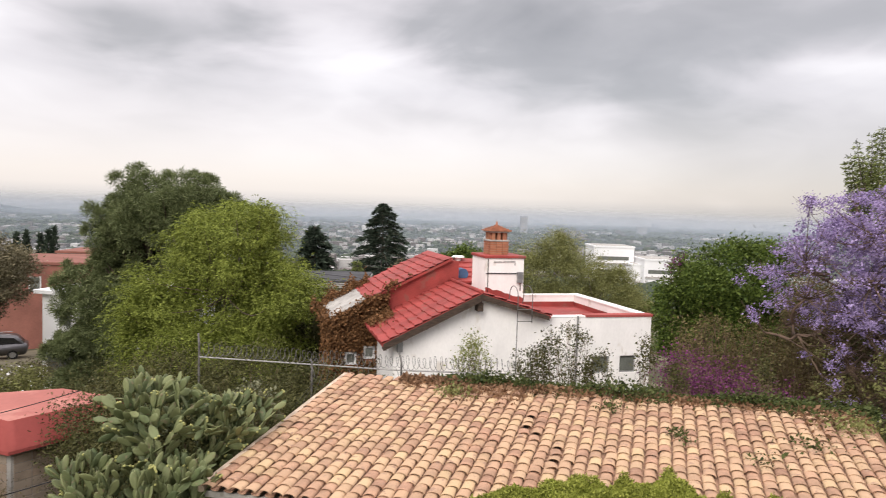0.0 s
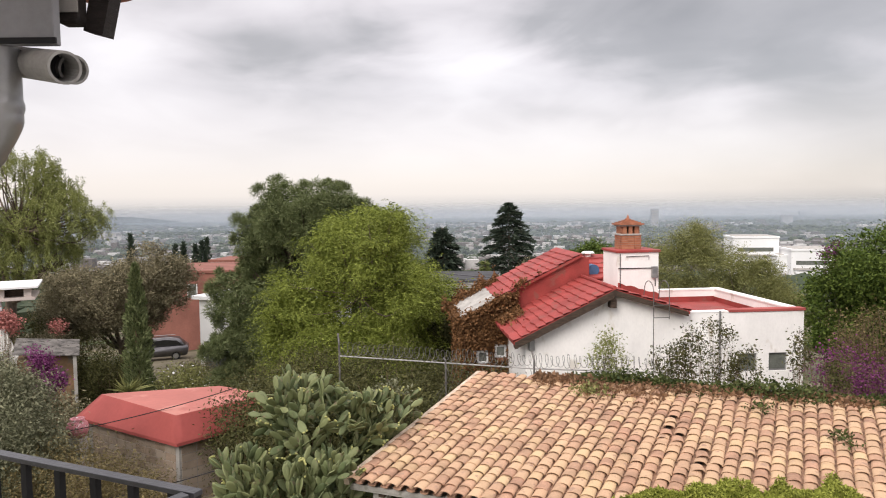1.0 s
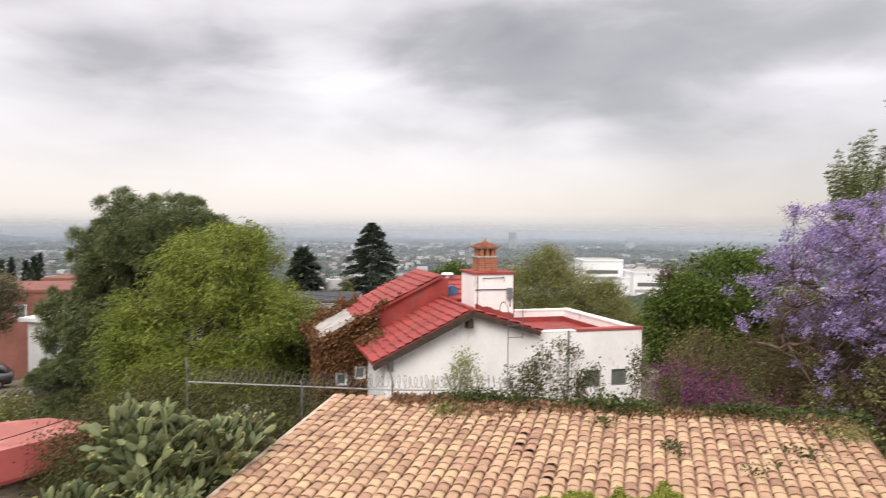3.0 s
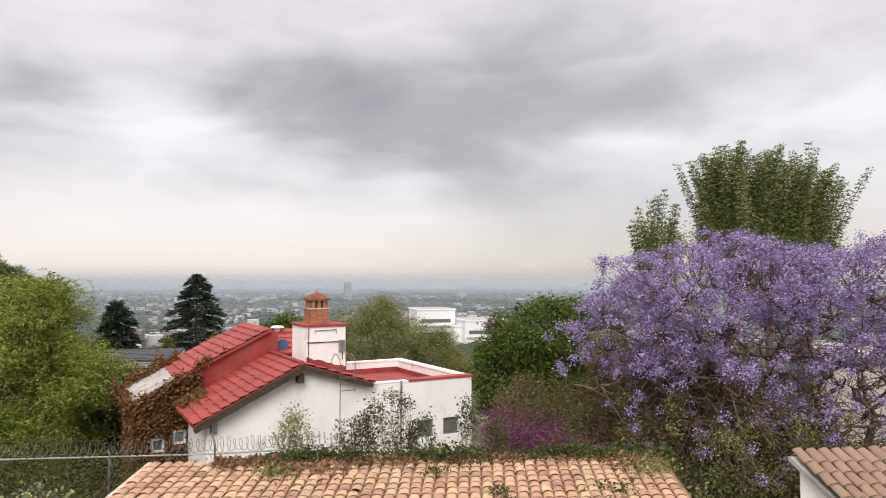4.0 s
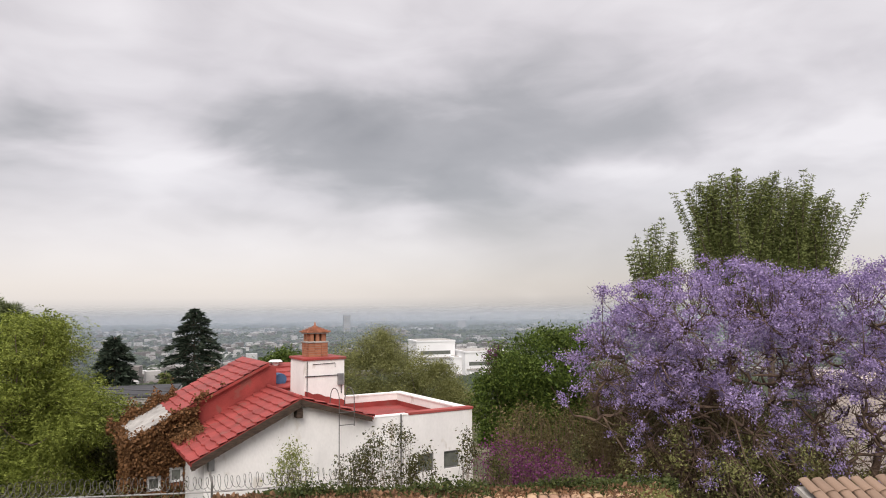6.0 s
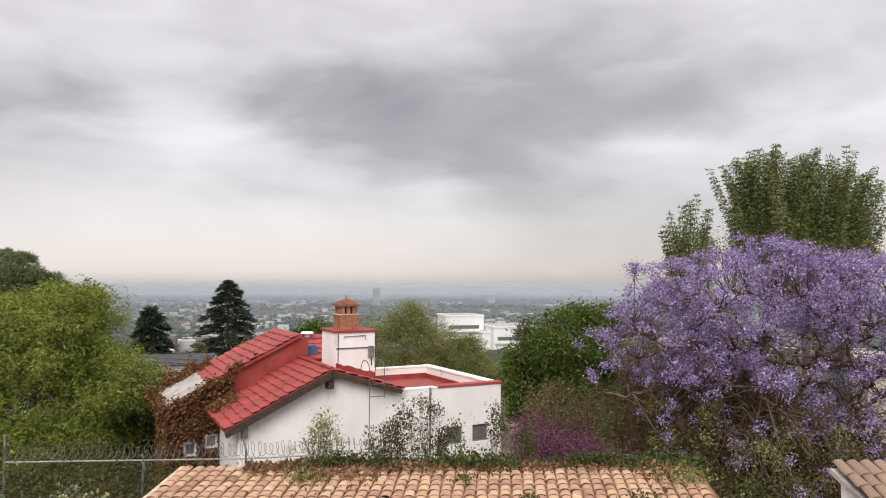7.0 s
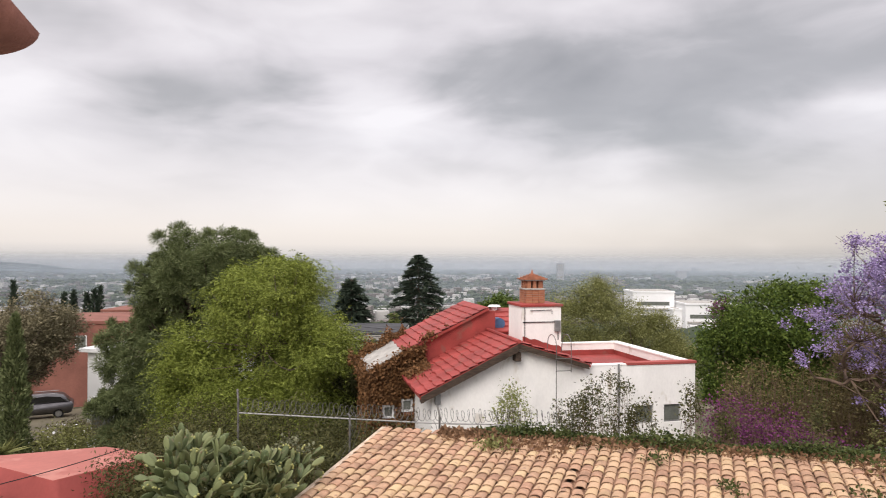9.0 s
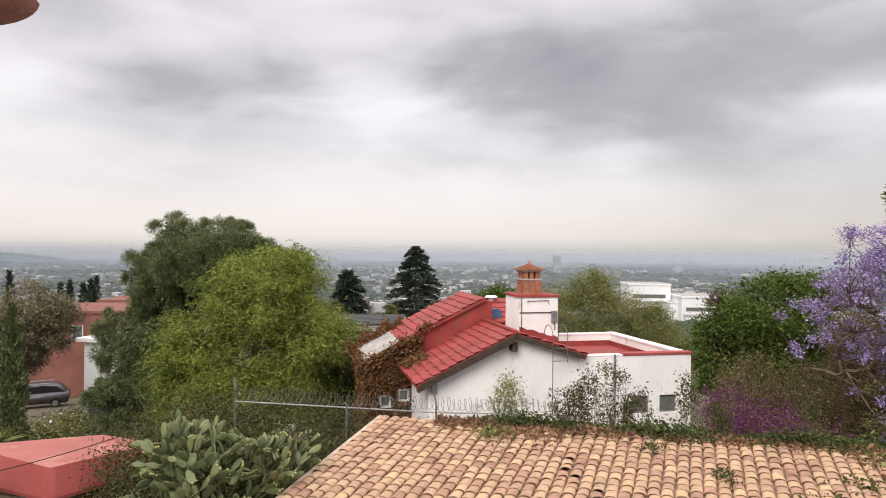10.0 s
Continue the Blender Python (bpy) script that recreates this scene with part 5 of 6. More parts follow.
# dry growth closing the garden behind the jacaranda
for x, y, top, m in ((11.8, 21.0, 5.2, M_LTHICK), (13.4, 20.6, 5.6, M_LTHICK), (15.0, 20.2, 5.2, M_LTHICK), (16.6, 19.8, 3.4, M_LTHICK), (18.2, 19.2, 2.0, M_LTHICK), (19.8, 18.4, 1.8, M_LTHICK), (21.4, 17.6, 1.6, M_LHEDGE), (12.6, 18.9, 4.0, M_LHEDGE), (14.2, 18.3, 4.0, M_LTHICK), (16.0, 17.8, 3.2, M_LHEDGE), (17.8, 17.0, 2.0, M_LTHICK)):
    shrub("dry_thicket", (x, y, -1.0), [(x, y, top - 1.4, 1.2, 0.9, 1.4), (x, y, top - 3.0, 1.3, 0.9, 1.5)], m, "brown thicket of twigs and sparse leaves behind the jacaranda", 420, 34, 0.2, 0.085, 0.45, 380, stem_r=0.02, group="thicket behind the jacaranda")
for x, y, top in ((-25.5, 29.0, 0.9), (-24.0, 30.0, 0.4), (-26.4, 24.4, 1.7), (-27.6, 24.2, 1.8), (-22.6, 29.6, -0.2), (-25.0, 24.6, 0.9)):
    shrub("slope_bush", (x, y, ground_z(x, y)), [(x, y, top - 1.0, 1.3, 1.0, 1.0), (x, y, top - 2.4, 1.4, 1.0, 1.2)], M_LBROWN if int(x) % 2 else M_LHEDGE, "tangled brownish bush on the garden slope", 150, 110, 0.24, 0.09, 0.4, 90, group="bushes on the slope")
# spiky agave and white-flowered bush behind the shed, round pink pot beside it
aga = thing("agave", (-16.6, 22.8, -1.4), "spiky pale green agave behind the red-roofed shed", "agave")
d = unit(RNG.normal(size=(110, 3)) * (1, 1, 0.5) + (0, 0, 0.9))
quads("leaf_rosette", leaves(np.zeros((110, 3)) + (0, 0, 1.5), 0.6, 0.07, 0, axis=d * 4), M_LBAMB, aga)
part("stem", tube(B(), [(0, 0, -0.4), (0, 0, 1.55)], 0.1, 8), M_BARK, aga)
fl = shrub("flowering_bush", (-15.6, 24.9, -1.9), [(-15.6, 24.9, -0.1, 1.1, 0.8, 0.7), (-15.6, 24.9, -1.1, 1.2, 0.8, 0.8)], M_LBAMB, "green bush dotted with small white flowers", 110, 90, 0.2, 0.1, 0.35, 40)
fp, _ = in_lobes([(0, -0.1, 1.9, 1.2, 0.9, 0.75)], 110, 0.85)
quads("flowers", leaves(fp, 0.055, 0.9), M_BWHITE, fl, kind="stuff")

# ---- red-roofed shed ----
shed = thing("red_roofed_shed", (-10.5, 16.2, -1.5), "block shed with a flat faded red sealed roof", "shed")
T = [Vector(p) for p in ((-12.75, 16.35, 1.95), (-9.48, 14.72, 2.0), (-8.1, 17.0, 1.95), (-9.9, 17.6, 1.95))]
E_ = [Vector(p) for p in ((-13.35, 16.05, 1.38), (-9.35, 14.5, 1.38), (-7.7, 17.05, 1.4), (-9.9, 18.0, 1.4))]
off = Vector((-10.5, 16.2, -1.5))
bm = B()
tv = [bm.verts.new(p - off) for p in T]
bm.faces.new(tv)
part("roof", bm, M_REDFLAT, shed)
bm = B()
ev, lv = [bm.verts.new(p - off) for p in E_], [bm.verts.new(p - off - Vector((0, 0, 0.08))) for p in E_]
for i in range(4):
    j = (i + 1) % 4
    bm.faces.new((ev[i], lv[i], lv[j], ev[j]))
    run = [(bm.verts.new((T[i].lerp(T[j], k / 16)) - off), bm.verts.new((E_[i].lerp(E_[j], k / 16)) - off)) for k in range(17)]
    for (a, b), (c, d) in zip(run, run[1:]):
        bm.faces.new((a, b, d, c)).smooth = True
bm.faces.new(lv)
bmesh.ops.remove_doubles(bm, verts=bm.verts[:], dist=0.001)
part("fascia", bm, M_REDEDGE, shed)
cen = sum(E_, Vector()) / 4
Wc = [p.lerp(cen, 0.12) - off for p in E_]
for i in range(4):
    a, b = Wc[i], Wc[(i + 1) % 4]
    a, b = Vector((a.x, a.y, 0)), Vector((b.x, b.y, 0))
    d = (b - a).normalized()
    nrm = Vector((-d.y, d.x, 0)) * 0.12
    wall = part("wall", slab(B(), [a + Vector((0, 0, -0.8)), b + Vector((0, 0, -0.8)), b + Vector((0, 0, 2.8)), a + Vector((0, 0, 2.8))], nrm), M_CONC, shed)
    ln = (b - a).length
    if i in (0, 1):
        bl = B()
        box(bl, 0.008, 0.392, -0.012, 0.02, 0.006, 0.194, bevel=0.006)
        bmesh.ops.recalc_face_normals(bl, faces=bl.faces[:])
        BLK = bpy.data.meshes.new("block")
        bl.to_mesh(BLK)
        bl.free()
        BLK.materials.append(mat("cement_block", (0.36, 0.27, 0.20), 0.95, var=0.2, scale=3, fine_scale=40, obrand=0.8, second=(0.42, 0.35, 0.28)))
        for row in range(9):
            for k in range(int(ln / 0.4)):
                ob = new("block", BLK)
                ob.parent = wall
                ob.matrix_local = Matrix.Translation(a + d * (k * 0.4 + 0.05) - nrm * 0.0 + Vector((0, 0, 0.9 + row * 0.2))) @ pose(0, 0, 0, 0, 0, math.degrees(math.atan2(d.y, d.x)))

# cables over the shed
def cable(name, a, b, sag, r=0.012, label="sagging black cable"):
    a, b = Vector(a), Vector(b)
    t = thing(name, a, label, "cable", "overhead cables")
    part("wire", tube(B(), [a.lerp(b, k / 14) - a - Vector((0, 0, sag * 4 * (k / 14) * (1 - k / 14))) for k in range(15)], r, 5), M_BLACK, t)


cable("cable", (-12.6, 13.2, 1.75), (-8.6, 16.1, 2.35), 0.12, label="black cable sagging over the red-roofed shed")
cable("cable", (-10.0, 10.6, 1.4), (-6.0, 13.0, 2.0), 0.15, label="black cable sagging past the red-roofed shed")

# ---- razor-wire fence ----
fence = thing("razor_wire_fence", (-5.75, 16.04, 0), "galvanised rail with coiled razor wire on posts", "fence")
F = [Vector((-5.75, 16.04, 3.27)), Vector((-0.9, 15.95, 3.12)), Vector((2.5, 15.6, 3.2))]
o = F[0] * 1
o.z = 0
part("rail", tube(B(), [p - o for p in F], 0.018, 7), M_PVC, fence)
for p, hgt in ((F[0], 0.55), (F[0].lerp(F[1], 0.56), 0.1), (F[1], 0.4)):
    q = p - o
    part("post", tube(B(), [(q.x, q.y, -1), (q.x, q.y, q.z + hgt * 0.5), (q.x - 0.06, q.y + 0.1, q.z + hgt)], 0.025, 7), M_WIRE, fence)
for i, (a, b) in enumerate(zip(F, F[1:])):
    bm = B()
    ln = (b - a).length
    turns = int(ln / 0.13)
    pts = []
    for k in range(turns * 14 + 1):
        s = k / (turns * 14)
        ph = k / 14 * 2 * math.pi
        c = a.lerp(b, s) - o
        rr = 0.15 + 0.03 * math.sin(s * 31)
        pts.append((c.x + 0.055 * math.cos(ph + 0.4) + 0.012 * math.sin(s * 97), c.y + rr * 0.8 * math.cos(ph), c.z + 0.19 + rr * math.sin(ph)))
    tube(bm, pts, 0.0065, 3, cap=False)
    part("wire_coil", bm, M_WIRE, fence)
for k in range(14):
    a = F[0].lerp(F[1], 0.55 + 0.45 * k / 14) - o
    pts = [(a.x + 0.3 * math.sin(q * 1.3 + k) * q / 3, a.y - 0.1 * q, a.z - 0.28 * q + 0.2 * math.sin(q + k)) for q in np.linspace(0, 4.5, 12)]
    part("loose_wire", tube(B(), pts, 0.006, 3, cap=False), M_WIRE, fence)

# ---- second tiled roof, right of the jacaranda ----
A2, B2, E2 = Vector((8.34, 9.29, 4.30)), Vector((8.48, 8.55, 3.83)), Vector((10.53, 9.07, 4.15))
c2 = (B2 - A2).normalized()
e2 = (E2 - A2)
e2 = Vector((e2.x, e2.y, -0.05)).normalized()
A2 = A2 - Vector((0, 0, 0.1))
n2 = c2.cross(e2).normalized()
if n2.z < 0:
    n2 = -n2
M_TILEOLD = mat("weathered_grey_clay_tile", (0.13, 0.085, 0.065), 0.9, var=0.28, scale=6.0, fine_scale=45, bump=0.35, second=(0.30, 0.205, 0.145), island=1.0, obrand=0.8)
TILE2 = []
for me in TILEM:
    me = me.copy()
    me.materials.clear()
    me.materials.append(M_TILEOLD)
    TILE2.append(me)
r2 = thing("tiled_annex", A2, "white annex with a weathered clay barrel-tile roof", "annex")
tv_, tf_ = [], []
R2M = Matrix((e2.to_4d(), (-c2).to_4d(), n2.to_4d(), (0, 0, 0, 1))).transposed()
for c in range(3):
    R2M[3][c] = 0
for row in range(14):
    for col in range(22):
        gj = RNG.normal(size=3)
        m = Matrix.Translation(e2 * (col * 0.231 + 0.1) + c2 * (row * 0.236 + 0.24 + gj[0] * 0.012) + n2 * 0.03) @ R2M @ pose(0, 0, 0, gj[1], gj[2] * 1.5, gj[0] * 1.5)
        if row < 7 and col < 12:
            ob = new("roof_tile", TILE2[(col * 7 + row * 3) % 4])
            ob.parent = r2
            ob.matrix_local = m
        else:
            add_to(tv_, tf_, TILEM[(col + row) % 4], m)
        add_to(tv_, tf_, pan_me, Matrix.Translation(e2 * 0.115 - n2 * 0.02) @ m)
pydata("joined_tiles", tv_, tf_, M_TILEOLD, r2, kind="stuff")
q0, q1, q2, q3 = (Vector(), e2 * 5.2, e2 * 5.2 + c2 * 3.4, c2 * 3.4)
part("roof_deck", slab(B(), [p - n2 * 0.06 for p in (q0, q1, q2, q3)], -n2 * 0.08), M_CONC, r2)
wl_ = [q0 + e2 * 0.12 + c2 * 0.1, q3 + e2 * 0.12]
part("side_wall", slab(B(), [wl_[0] - n2 * 0.14, wl_[1] - n2 * 0.14, Vector((wl_[1].x, wl_[1].y, -4.5)), Vector((wl_[0].x, wl_[0].y, -4.5))], e2 * 0.2), M_WHITE, r2)
bk = [q0 + e2 * 0.12 + c2 * 0.1, q1 + c2 * 0.1]
part("back_wall", slab(B(), [bk[0] - n2 * 0.14, bk[1] - n2 * 0.14, Vector((bk[1].x, bk[1].y, -4.5)), Vector((bk[0].x, bk[0].y, -4.5))], c2 * 0.2), M_WHITE, r2)

# ---- houses down the left slope ----
def block_house(name, at, w, d, h, yaw, wall_m, label, roof_m=None, overhang=0.3, wins=(), slab_t=0.25, group=""):
    """A flat-roofed house: at is its front-left corner at roof height; walls go down h."""
    t = thing(name, at, label, "house", group)
    t.rotation_euler = (0, 0, radians(yaw))
    part("wall", box(B(), 0, w, 0, d, -h, -slab_t), wall_m, t)
    part("roof", box(B(), -overhang, w + overhang, -overhang, d + overhang, -slab_t, 0, bevel=0.02), roof_m or wall_m, t)
    for x, z, ww, hh in wins:
        wd = part("window", box(B(), x, x + ww, -0.05, 0.02, z, z + hh), M_BWHITE, t)
        part("pane", box(B(), x + 0.07, x + ww - 0.07, -0.06, -0.045, z + 0.07, z + hh - 0.07), M_GLASS, wd)
    return t


M_TERRA = mat("terracotta_render", (0.25, 0.105, 0.08), 0.9, var=0.12, scale=0.6, fine_scale=8)
M_TAN = mat("ochre_render", (0.22, 0.135, 0.075), 0.9, var=0.25, scale=0.9, fine_scale=8, stain=((0.09, 0.075, 0.055), 0.52))
M_OLDWOOD = mat("weathered_grey_wood", (0.20, 0.185, 0.17), 0.9, var=0.3, scale=2, fine_scale=25, stain=((0.07, 0.065, 0.06), 0.55))
# second window entry: a dark pane standing in for the shaded carport opening
block_house("white_house", (-24.4, 41.2, 1.3), 7, 8, 7, -12, M_BWHITE, "white two-storey house with a thin flat roof slab", None, 0.35, ((1.2, -2.2, 0.9, 1.1), (0.35, -6.4, 2.4, 3.4), (2.6, -2.2, 0.9, 1.1)))
block_house("terracotta_house", (-38.5, 54.0, 1.6), 10.5, 9, 10, 10, M_TERRA, "terracotta rendered house with flat roof", M_TERRA, 0.1, ((5.0, -2.4, 0.9, 1.2),))
block_house("hillside_house", (-41, 72, 1.2), 6, 6, 8, 5, M_BWHITE, "pale hillside house with red roof", M_TERRA, 0.2, ((1.5, -2.4, 1, 1.1),))
block_house("hillside_house", (-36, 80, 0.6), 5, 6, 8, 5, M_CONC, "grey hillside house with red roof", M_TERRA, 0.2, ((1.5, -2.4, 1, 1.1),))
M_ROSE = mat("pale_rose_render", (0.58, 0.50, 0.46), 0.9, var=0.08, scale=0.6, fine_scale=8, stain=((0.45, 0.38, 0.34), 0.6))
mod = thing("modern_white_house", (-31.59, 21.92, 0), "white modern house with stacked flat roof slabs", "house")
mod.rotation_euler = (0, 0, radians(38))
part("roof_slab", box(B(), 0, 9.05, -0.35, 3.2, 3.47, 3.57, bevel=0.012), M_BWHITE, mod)
part("canopy_slab", box(B(), 0, 8.9, -0.2, 3.0, 2.92, 3.06, bevel=0.012), M_ROSE, mod)
for k in range(8):
    part("spacer", box(B(), 0.9 + k * 1.08, 1.2 + k * 1.08, -0.12, 0.25, 3.06, 3.47), M_ROSE, mod)
part("recess", box(B(), 0, 8.5, 0.4, 3.0, 3.06, 3.47), M_WOOD, mod)
part("wall", box(B(), 0, 7.0, 0.8, 3.0, -5, 2.92), M_BWHITE, mod)
part("column", box(B(), 7.32, 7.56, 0.0, 0.24, -5, 2.92), M_BWHITE, mod)
stw = thing("stair_wall", (-25.8, 25.6, -2.0), "stepped white plastered garden stair wall", "wall")
part("wall", slab(B(), [(-1.7, 0, -3), (-1.7, 0, 6.0), (0, 0, 5.0), (0.8, 0, 4.25), (1.1, 0, 4.15), (1.4, 0, 3.4), (1.8, 0, 2.7), (1.8, 0, -3)], (-0.15, 0.2, 0)), M_WHITE, stw)
part("coping", slab(B(), [(-1.72, -0.03, 6.03), (0.02, -0.03, 5.02), (0.82, -0.03, 4.27), (1.12, -0.03, 4.17), (1.12, -0.03, 4.22), (0.82, -0.03, 4.32), (0.02, -0.03, 5.08), (-1.72, -0.03, 6.09)], (-0.15, 0.26, 0)), M_BWHITE, stw)
block_house("rose_house", (23.9, 24.6, 3.7), 14, 6, 8, -38, M_ROSE, "pale rose rendered house behind the jacaranda", None, 0.2, ((3.0, -2.6, 1.2, 1.2),))
old = thing("garden_shed", (-21.53, 22.88, 1.36), "old ochre shed with a slatted weathered roof", "shed")
old.rotation_euler = (0, 0, radians(39))
part("wall", box(B(), 0, 1.95, 0.1, 2.0, -3.9, -0.26), M_TAN, old)
for k in range(14):
    part("roof_slat", box(B(), -0.15, 2.2, -0.1 + k * 0.16, 0.05 + k * 0.16, 0.02 * k, 0.02 * k + 0.05), M_OLDWOOD, old).rotation_euler = (0, radians(7), 0)
part("post", box(B(), 1.95, 2.08, -0.02, 0.12, -3.9, -0.26), M_CONC, old)
gh = block_house("grey_roof_house", (-10.3, 40.4, 2.35), 5.5, 6, 7, 2, M_CONC, "low house with a dark grey flat roof and pale fascia", M_CONC, 0.2, (), 0.3)
part("roof_sheet", box(B(), -0.15, 5.65, -0.1, 6.1, 0.004, 0.12), mat("dark_roof_felt", (0.07, 0.07, 0.075), 0.85, var=0.2, scale=1, fine_scale=8), gh)
for k in range(3):
    cable("power_line", (-16, 37, 3.6 + 0.25 * k), (0.5, 38.5, 2.1 + 0.22 * k), 0.1, 0.012, "thin grey power line beyond the house")

# pale yard and lane by the parked car
yard = pydata("road", [(-36, 46, ground_z(-36, 46) + 0.2), (-24, 36, ground_z(-24, 36) + 0.2), (-20, 40, ground_z(-20, 40) + 0.2), (-30, 56, ground_z(-30, 56) + 0.2)], [(0, 1, 2, 3)], M_ASPHALT, kind="structure", label="pale dusty lane where the car is parked")
tagged(yard, "", "road")


def car(at, yaw):
    t = thing("parked_car", at, "dark grey sport-utility car parked on the lane", "car")
    t.rotation_euler = (0, radians(0), radians(yaw))
    prof = [(-2.15, 0.32), (-2.3, 0.5), (-2.28, 0.72), (-2.1, 0.88), (-1.15, 1.06), (1.6, 1.12), (2.2, 1.08), (2.3, 0.85), (2.28, 0.5), (2.15, 0.32)]
    bm = slab(B(), [(x, -0.9, z) for x, z in prof], (0, 1.8, 0))
    bmesh.ops.bevel(bm, geom=bm.edges[:], offset=0.07, segments=2, affect="EDGES")
    part("body", bm, M_PAINT, t, smooth=True)
    cab = [(-1.3, 1.04), (-0.35, 1.62), (0.6, 1.70), (1.6, 1.60), (2.12, 1.08)]
    bm = slab(B(), [(x, -0.78, z) for x, z in cab], (0, 1.56, 0))
    bmesh.ops.bevel(bm, geom=bm.edges[:], offset=0.05, segments=2, affect="EDGES")
    part("cabin", bm, M_PAINT, t, smooth=True)
    for s in (-0.788, 0.776):
        part("side_glass", slab(B(), [(-0.95, s, 1.16), (-0.3, s, 1.55), (0.6, s, 1.62), (1.5, s, 1.52), (1.85, s, 1.18)], (0, 0.012, 0)), M_CARGLASS, t)
    part("windscreen", slab(B(), [(-1.22, -0.68, 1.11), (-0.42, -0.64, 1.60), (-0.42, 0.64, 1.60), (-1.22, 0.68, 1.11)], (-0.02, 0, 0.03)), M_CARGLASS, t)
    for x in (-1.4, 1.4):
        for y in (-0.9, 0.72):
            w = part("wheel", tube(B(), [(x, y, 0.34), (x, y + 0.18, 0.34)], 0.34, 18), M_RUBBER, t)
            part("rim", tube(B(), [(x, y - 0.008, 0.34), (x, y + 0.188, 0.34)], 0.21, 12), M_METAL, w)
    for y in (-0.8, 0.5):
        part("headlight", box(B(), -2.24, -2.1, y, y + 0.3, 0.78, 0.92, bevel=0.02), M_BWHITE, t)
    part("roof_rail", tube(tube(B(), [(-0.3, -0.62, 1.74), (1.3, -0.62, 1.76)], 0.025, 6), [(-0.3, 0.62, 1.74), (1.3, 0.62, 1.76)], 0.025, 6), M_METAL, t)


car((-31.9, 47.6, -4.68), 28)
# ---- white modern building in the distance ----
wb = thing("white_building", (53.4, 164, -11.8), "large white modern building of stepped blocks", "building")
for x0, x1, y0, y1, z0, z1 in ((-5.4, 5.6, -3, 8, -14, 8.0), (-16, -6, 4, 14, -14, 10.5), (-7.5, -5.4, 0, 6, -14, 6.5), (-4.5, 3.2, -4.2, -3.0, -14, 3.0), (5.6, 8.0, 2, 8, -14, 3.4)):
    b_ = part("block", box(box(B(), x0, x1, y0, y1, z0, z1), x0 - 0.15, x1 + 0.15, y0 - 0.15, y1 + 0.15, z1, z1 + 0.4), M_BWHITE, wb)
    part("ledge", box(B(), x0 + 0.4, x1 + 0.1, y0 - 0.5, y0 - 0.02, z1 - 4.2, z1 - 3.8), M_CONC, b_)
    # two dark glass-coloured bands across each block's front
    for zz in (2.2, 5.6):
        part("window_band", box(B(), x0 + 1.0, x1 - 1.2, y0 - 0.04, y0 - 0.004, z1 - zz - 0.9, z1 - zz), M_GLASS, b_)
    part("roof_deck", box(B(), x0 + 0.5, x1 - 0.5, y0 + 0.5, y1 - 0.5, z1 + 0.404, z1 + 0.5), M_CONC, b_)

# ---- the city on the plain ----
bv, bf = [], []


def city_box(x, y, w, d, h, a):
    z = ground_z(x, y) - 1
    o = len(bv)
    ca, sa = math.cos(a), math.sin(a)
    for zz in (z, z + h + 1):
        for sx, sy in ((-1, -1), (1, -1), (1, 1), (-1, 1)):
            px, py = sx * w / 2, sy * d / 2
            bv.append((x + px * ca - py * sa, y + px * sa + py * ca, zz))
    bf.extend(((o + 4, o + 5, o + 6, o + 7), (o, o + 1, o + 5, o + 4), (o + 1, o + 2, o + 6, o + 5), (o + 2, o + 3, o + 7, o + 6), (o + 3, o, o + 4, o + 7)))


tvv, tff = [], []


def tree_lump(x, y, r, h):
    z = ground_z(x, y) - 0.5
    o = len(tvv)
    for k in range(6):
        a = k * math.pi / 3
        j = RNG.uniform(0.7, 1.2)
        tvv.append((x + r * j * math.cos(a), y + r * j * math.sin(a), z))
    for k in range(6):
        a = k * math.pi / 3 + 0.5
        j = RNG.uniform(0.5, 1.0)
        tvv.append((x + r * j * math.cos(a), y + r * j * math.sin(a), z + h * RNG.uniform(0.5, 0.8)))
    tvv.append((x, y, z + h))
    for k in range(6):
        m = (k + 1) % 6
        tff.extend(((o + k, o + m, o + 6 + m, o + 6 + k), (o + 6 + k, o + 6 + m, o + 12)))


for _ in range(19000):
    d = 110 * (4400 / 110) ** (RNG.uniform() ** 0.8)
    az = radians(RNG.uniform(-50, 55))
    x, y = d * math.sin(az), d * math.cos(az)
    green = noise.noise(Vector((x * 0.006, y * 0.0022, 1.3)))
    s = 1 + d / 2600
    if RNG.uniform() < (0.26 if az < 0.02 else 0.12) - green * 0.9 - 0.12 * (d < 900) and d > 420:
        h = RNG.uniform(3.5, 8) * (1 + 1.2 * (RNG.uniform() < 0.04))
        city_box(x, y, RNG.uniform(5, 11) * s, RNG.uniform(5, 11) * s, h, RNG.uniform(-0.4, 0.4))
    else:
        tree_lump(x, y, RNG.uniform(3, 7) * s, RNG.uniform(3.5, 7) * (1 + d / 6000))
city = pydata("distant_city", bv, bf, M_CITYW, kind="stuff", label="countless small pale city buildings on the plain")
tagged(city, "", "city")
woods = pydata("distant_trees", tvv, tff, M_CITYT, kind="stuff", label="dark distant treetops among the city buildings")
tagged(woods, "", "trees")
M_TOWER = mat("pale_tower_cladding", (0.33, 0.34, 0.36), 0.7, var=0.1, scale=0.05, fine_scale=0.3, bump=0)
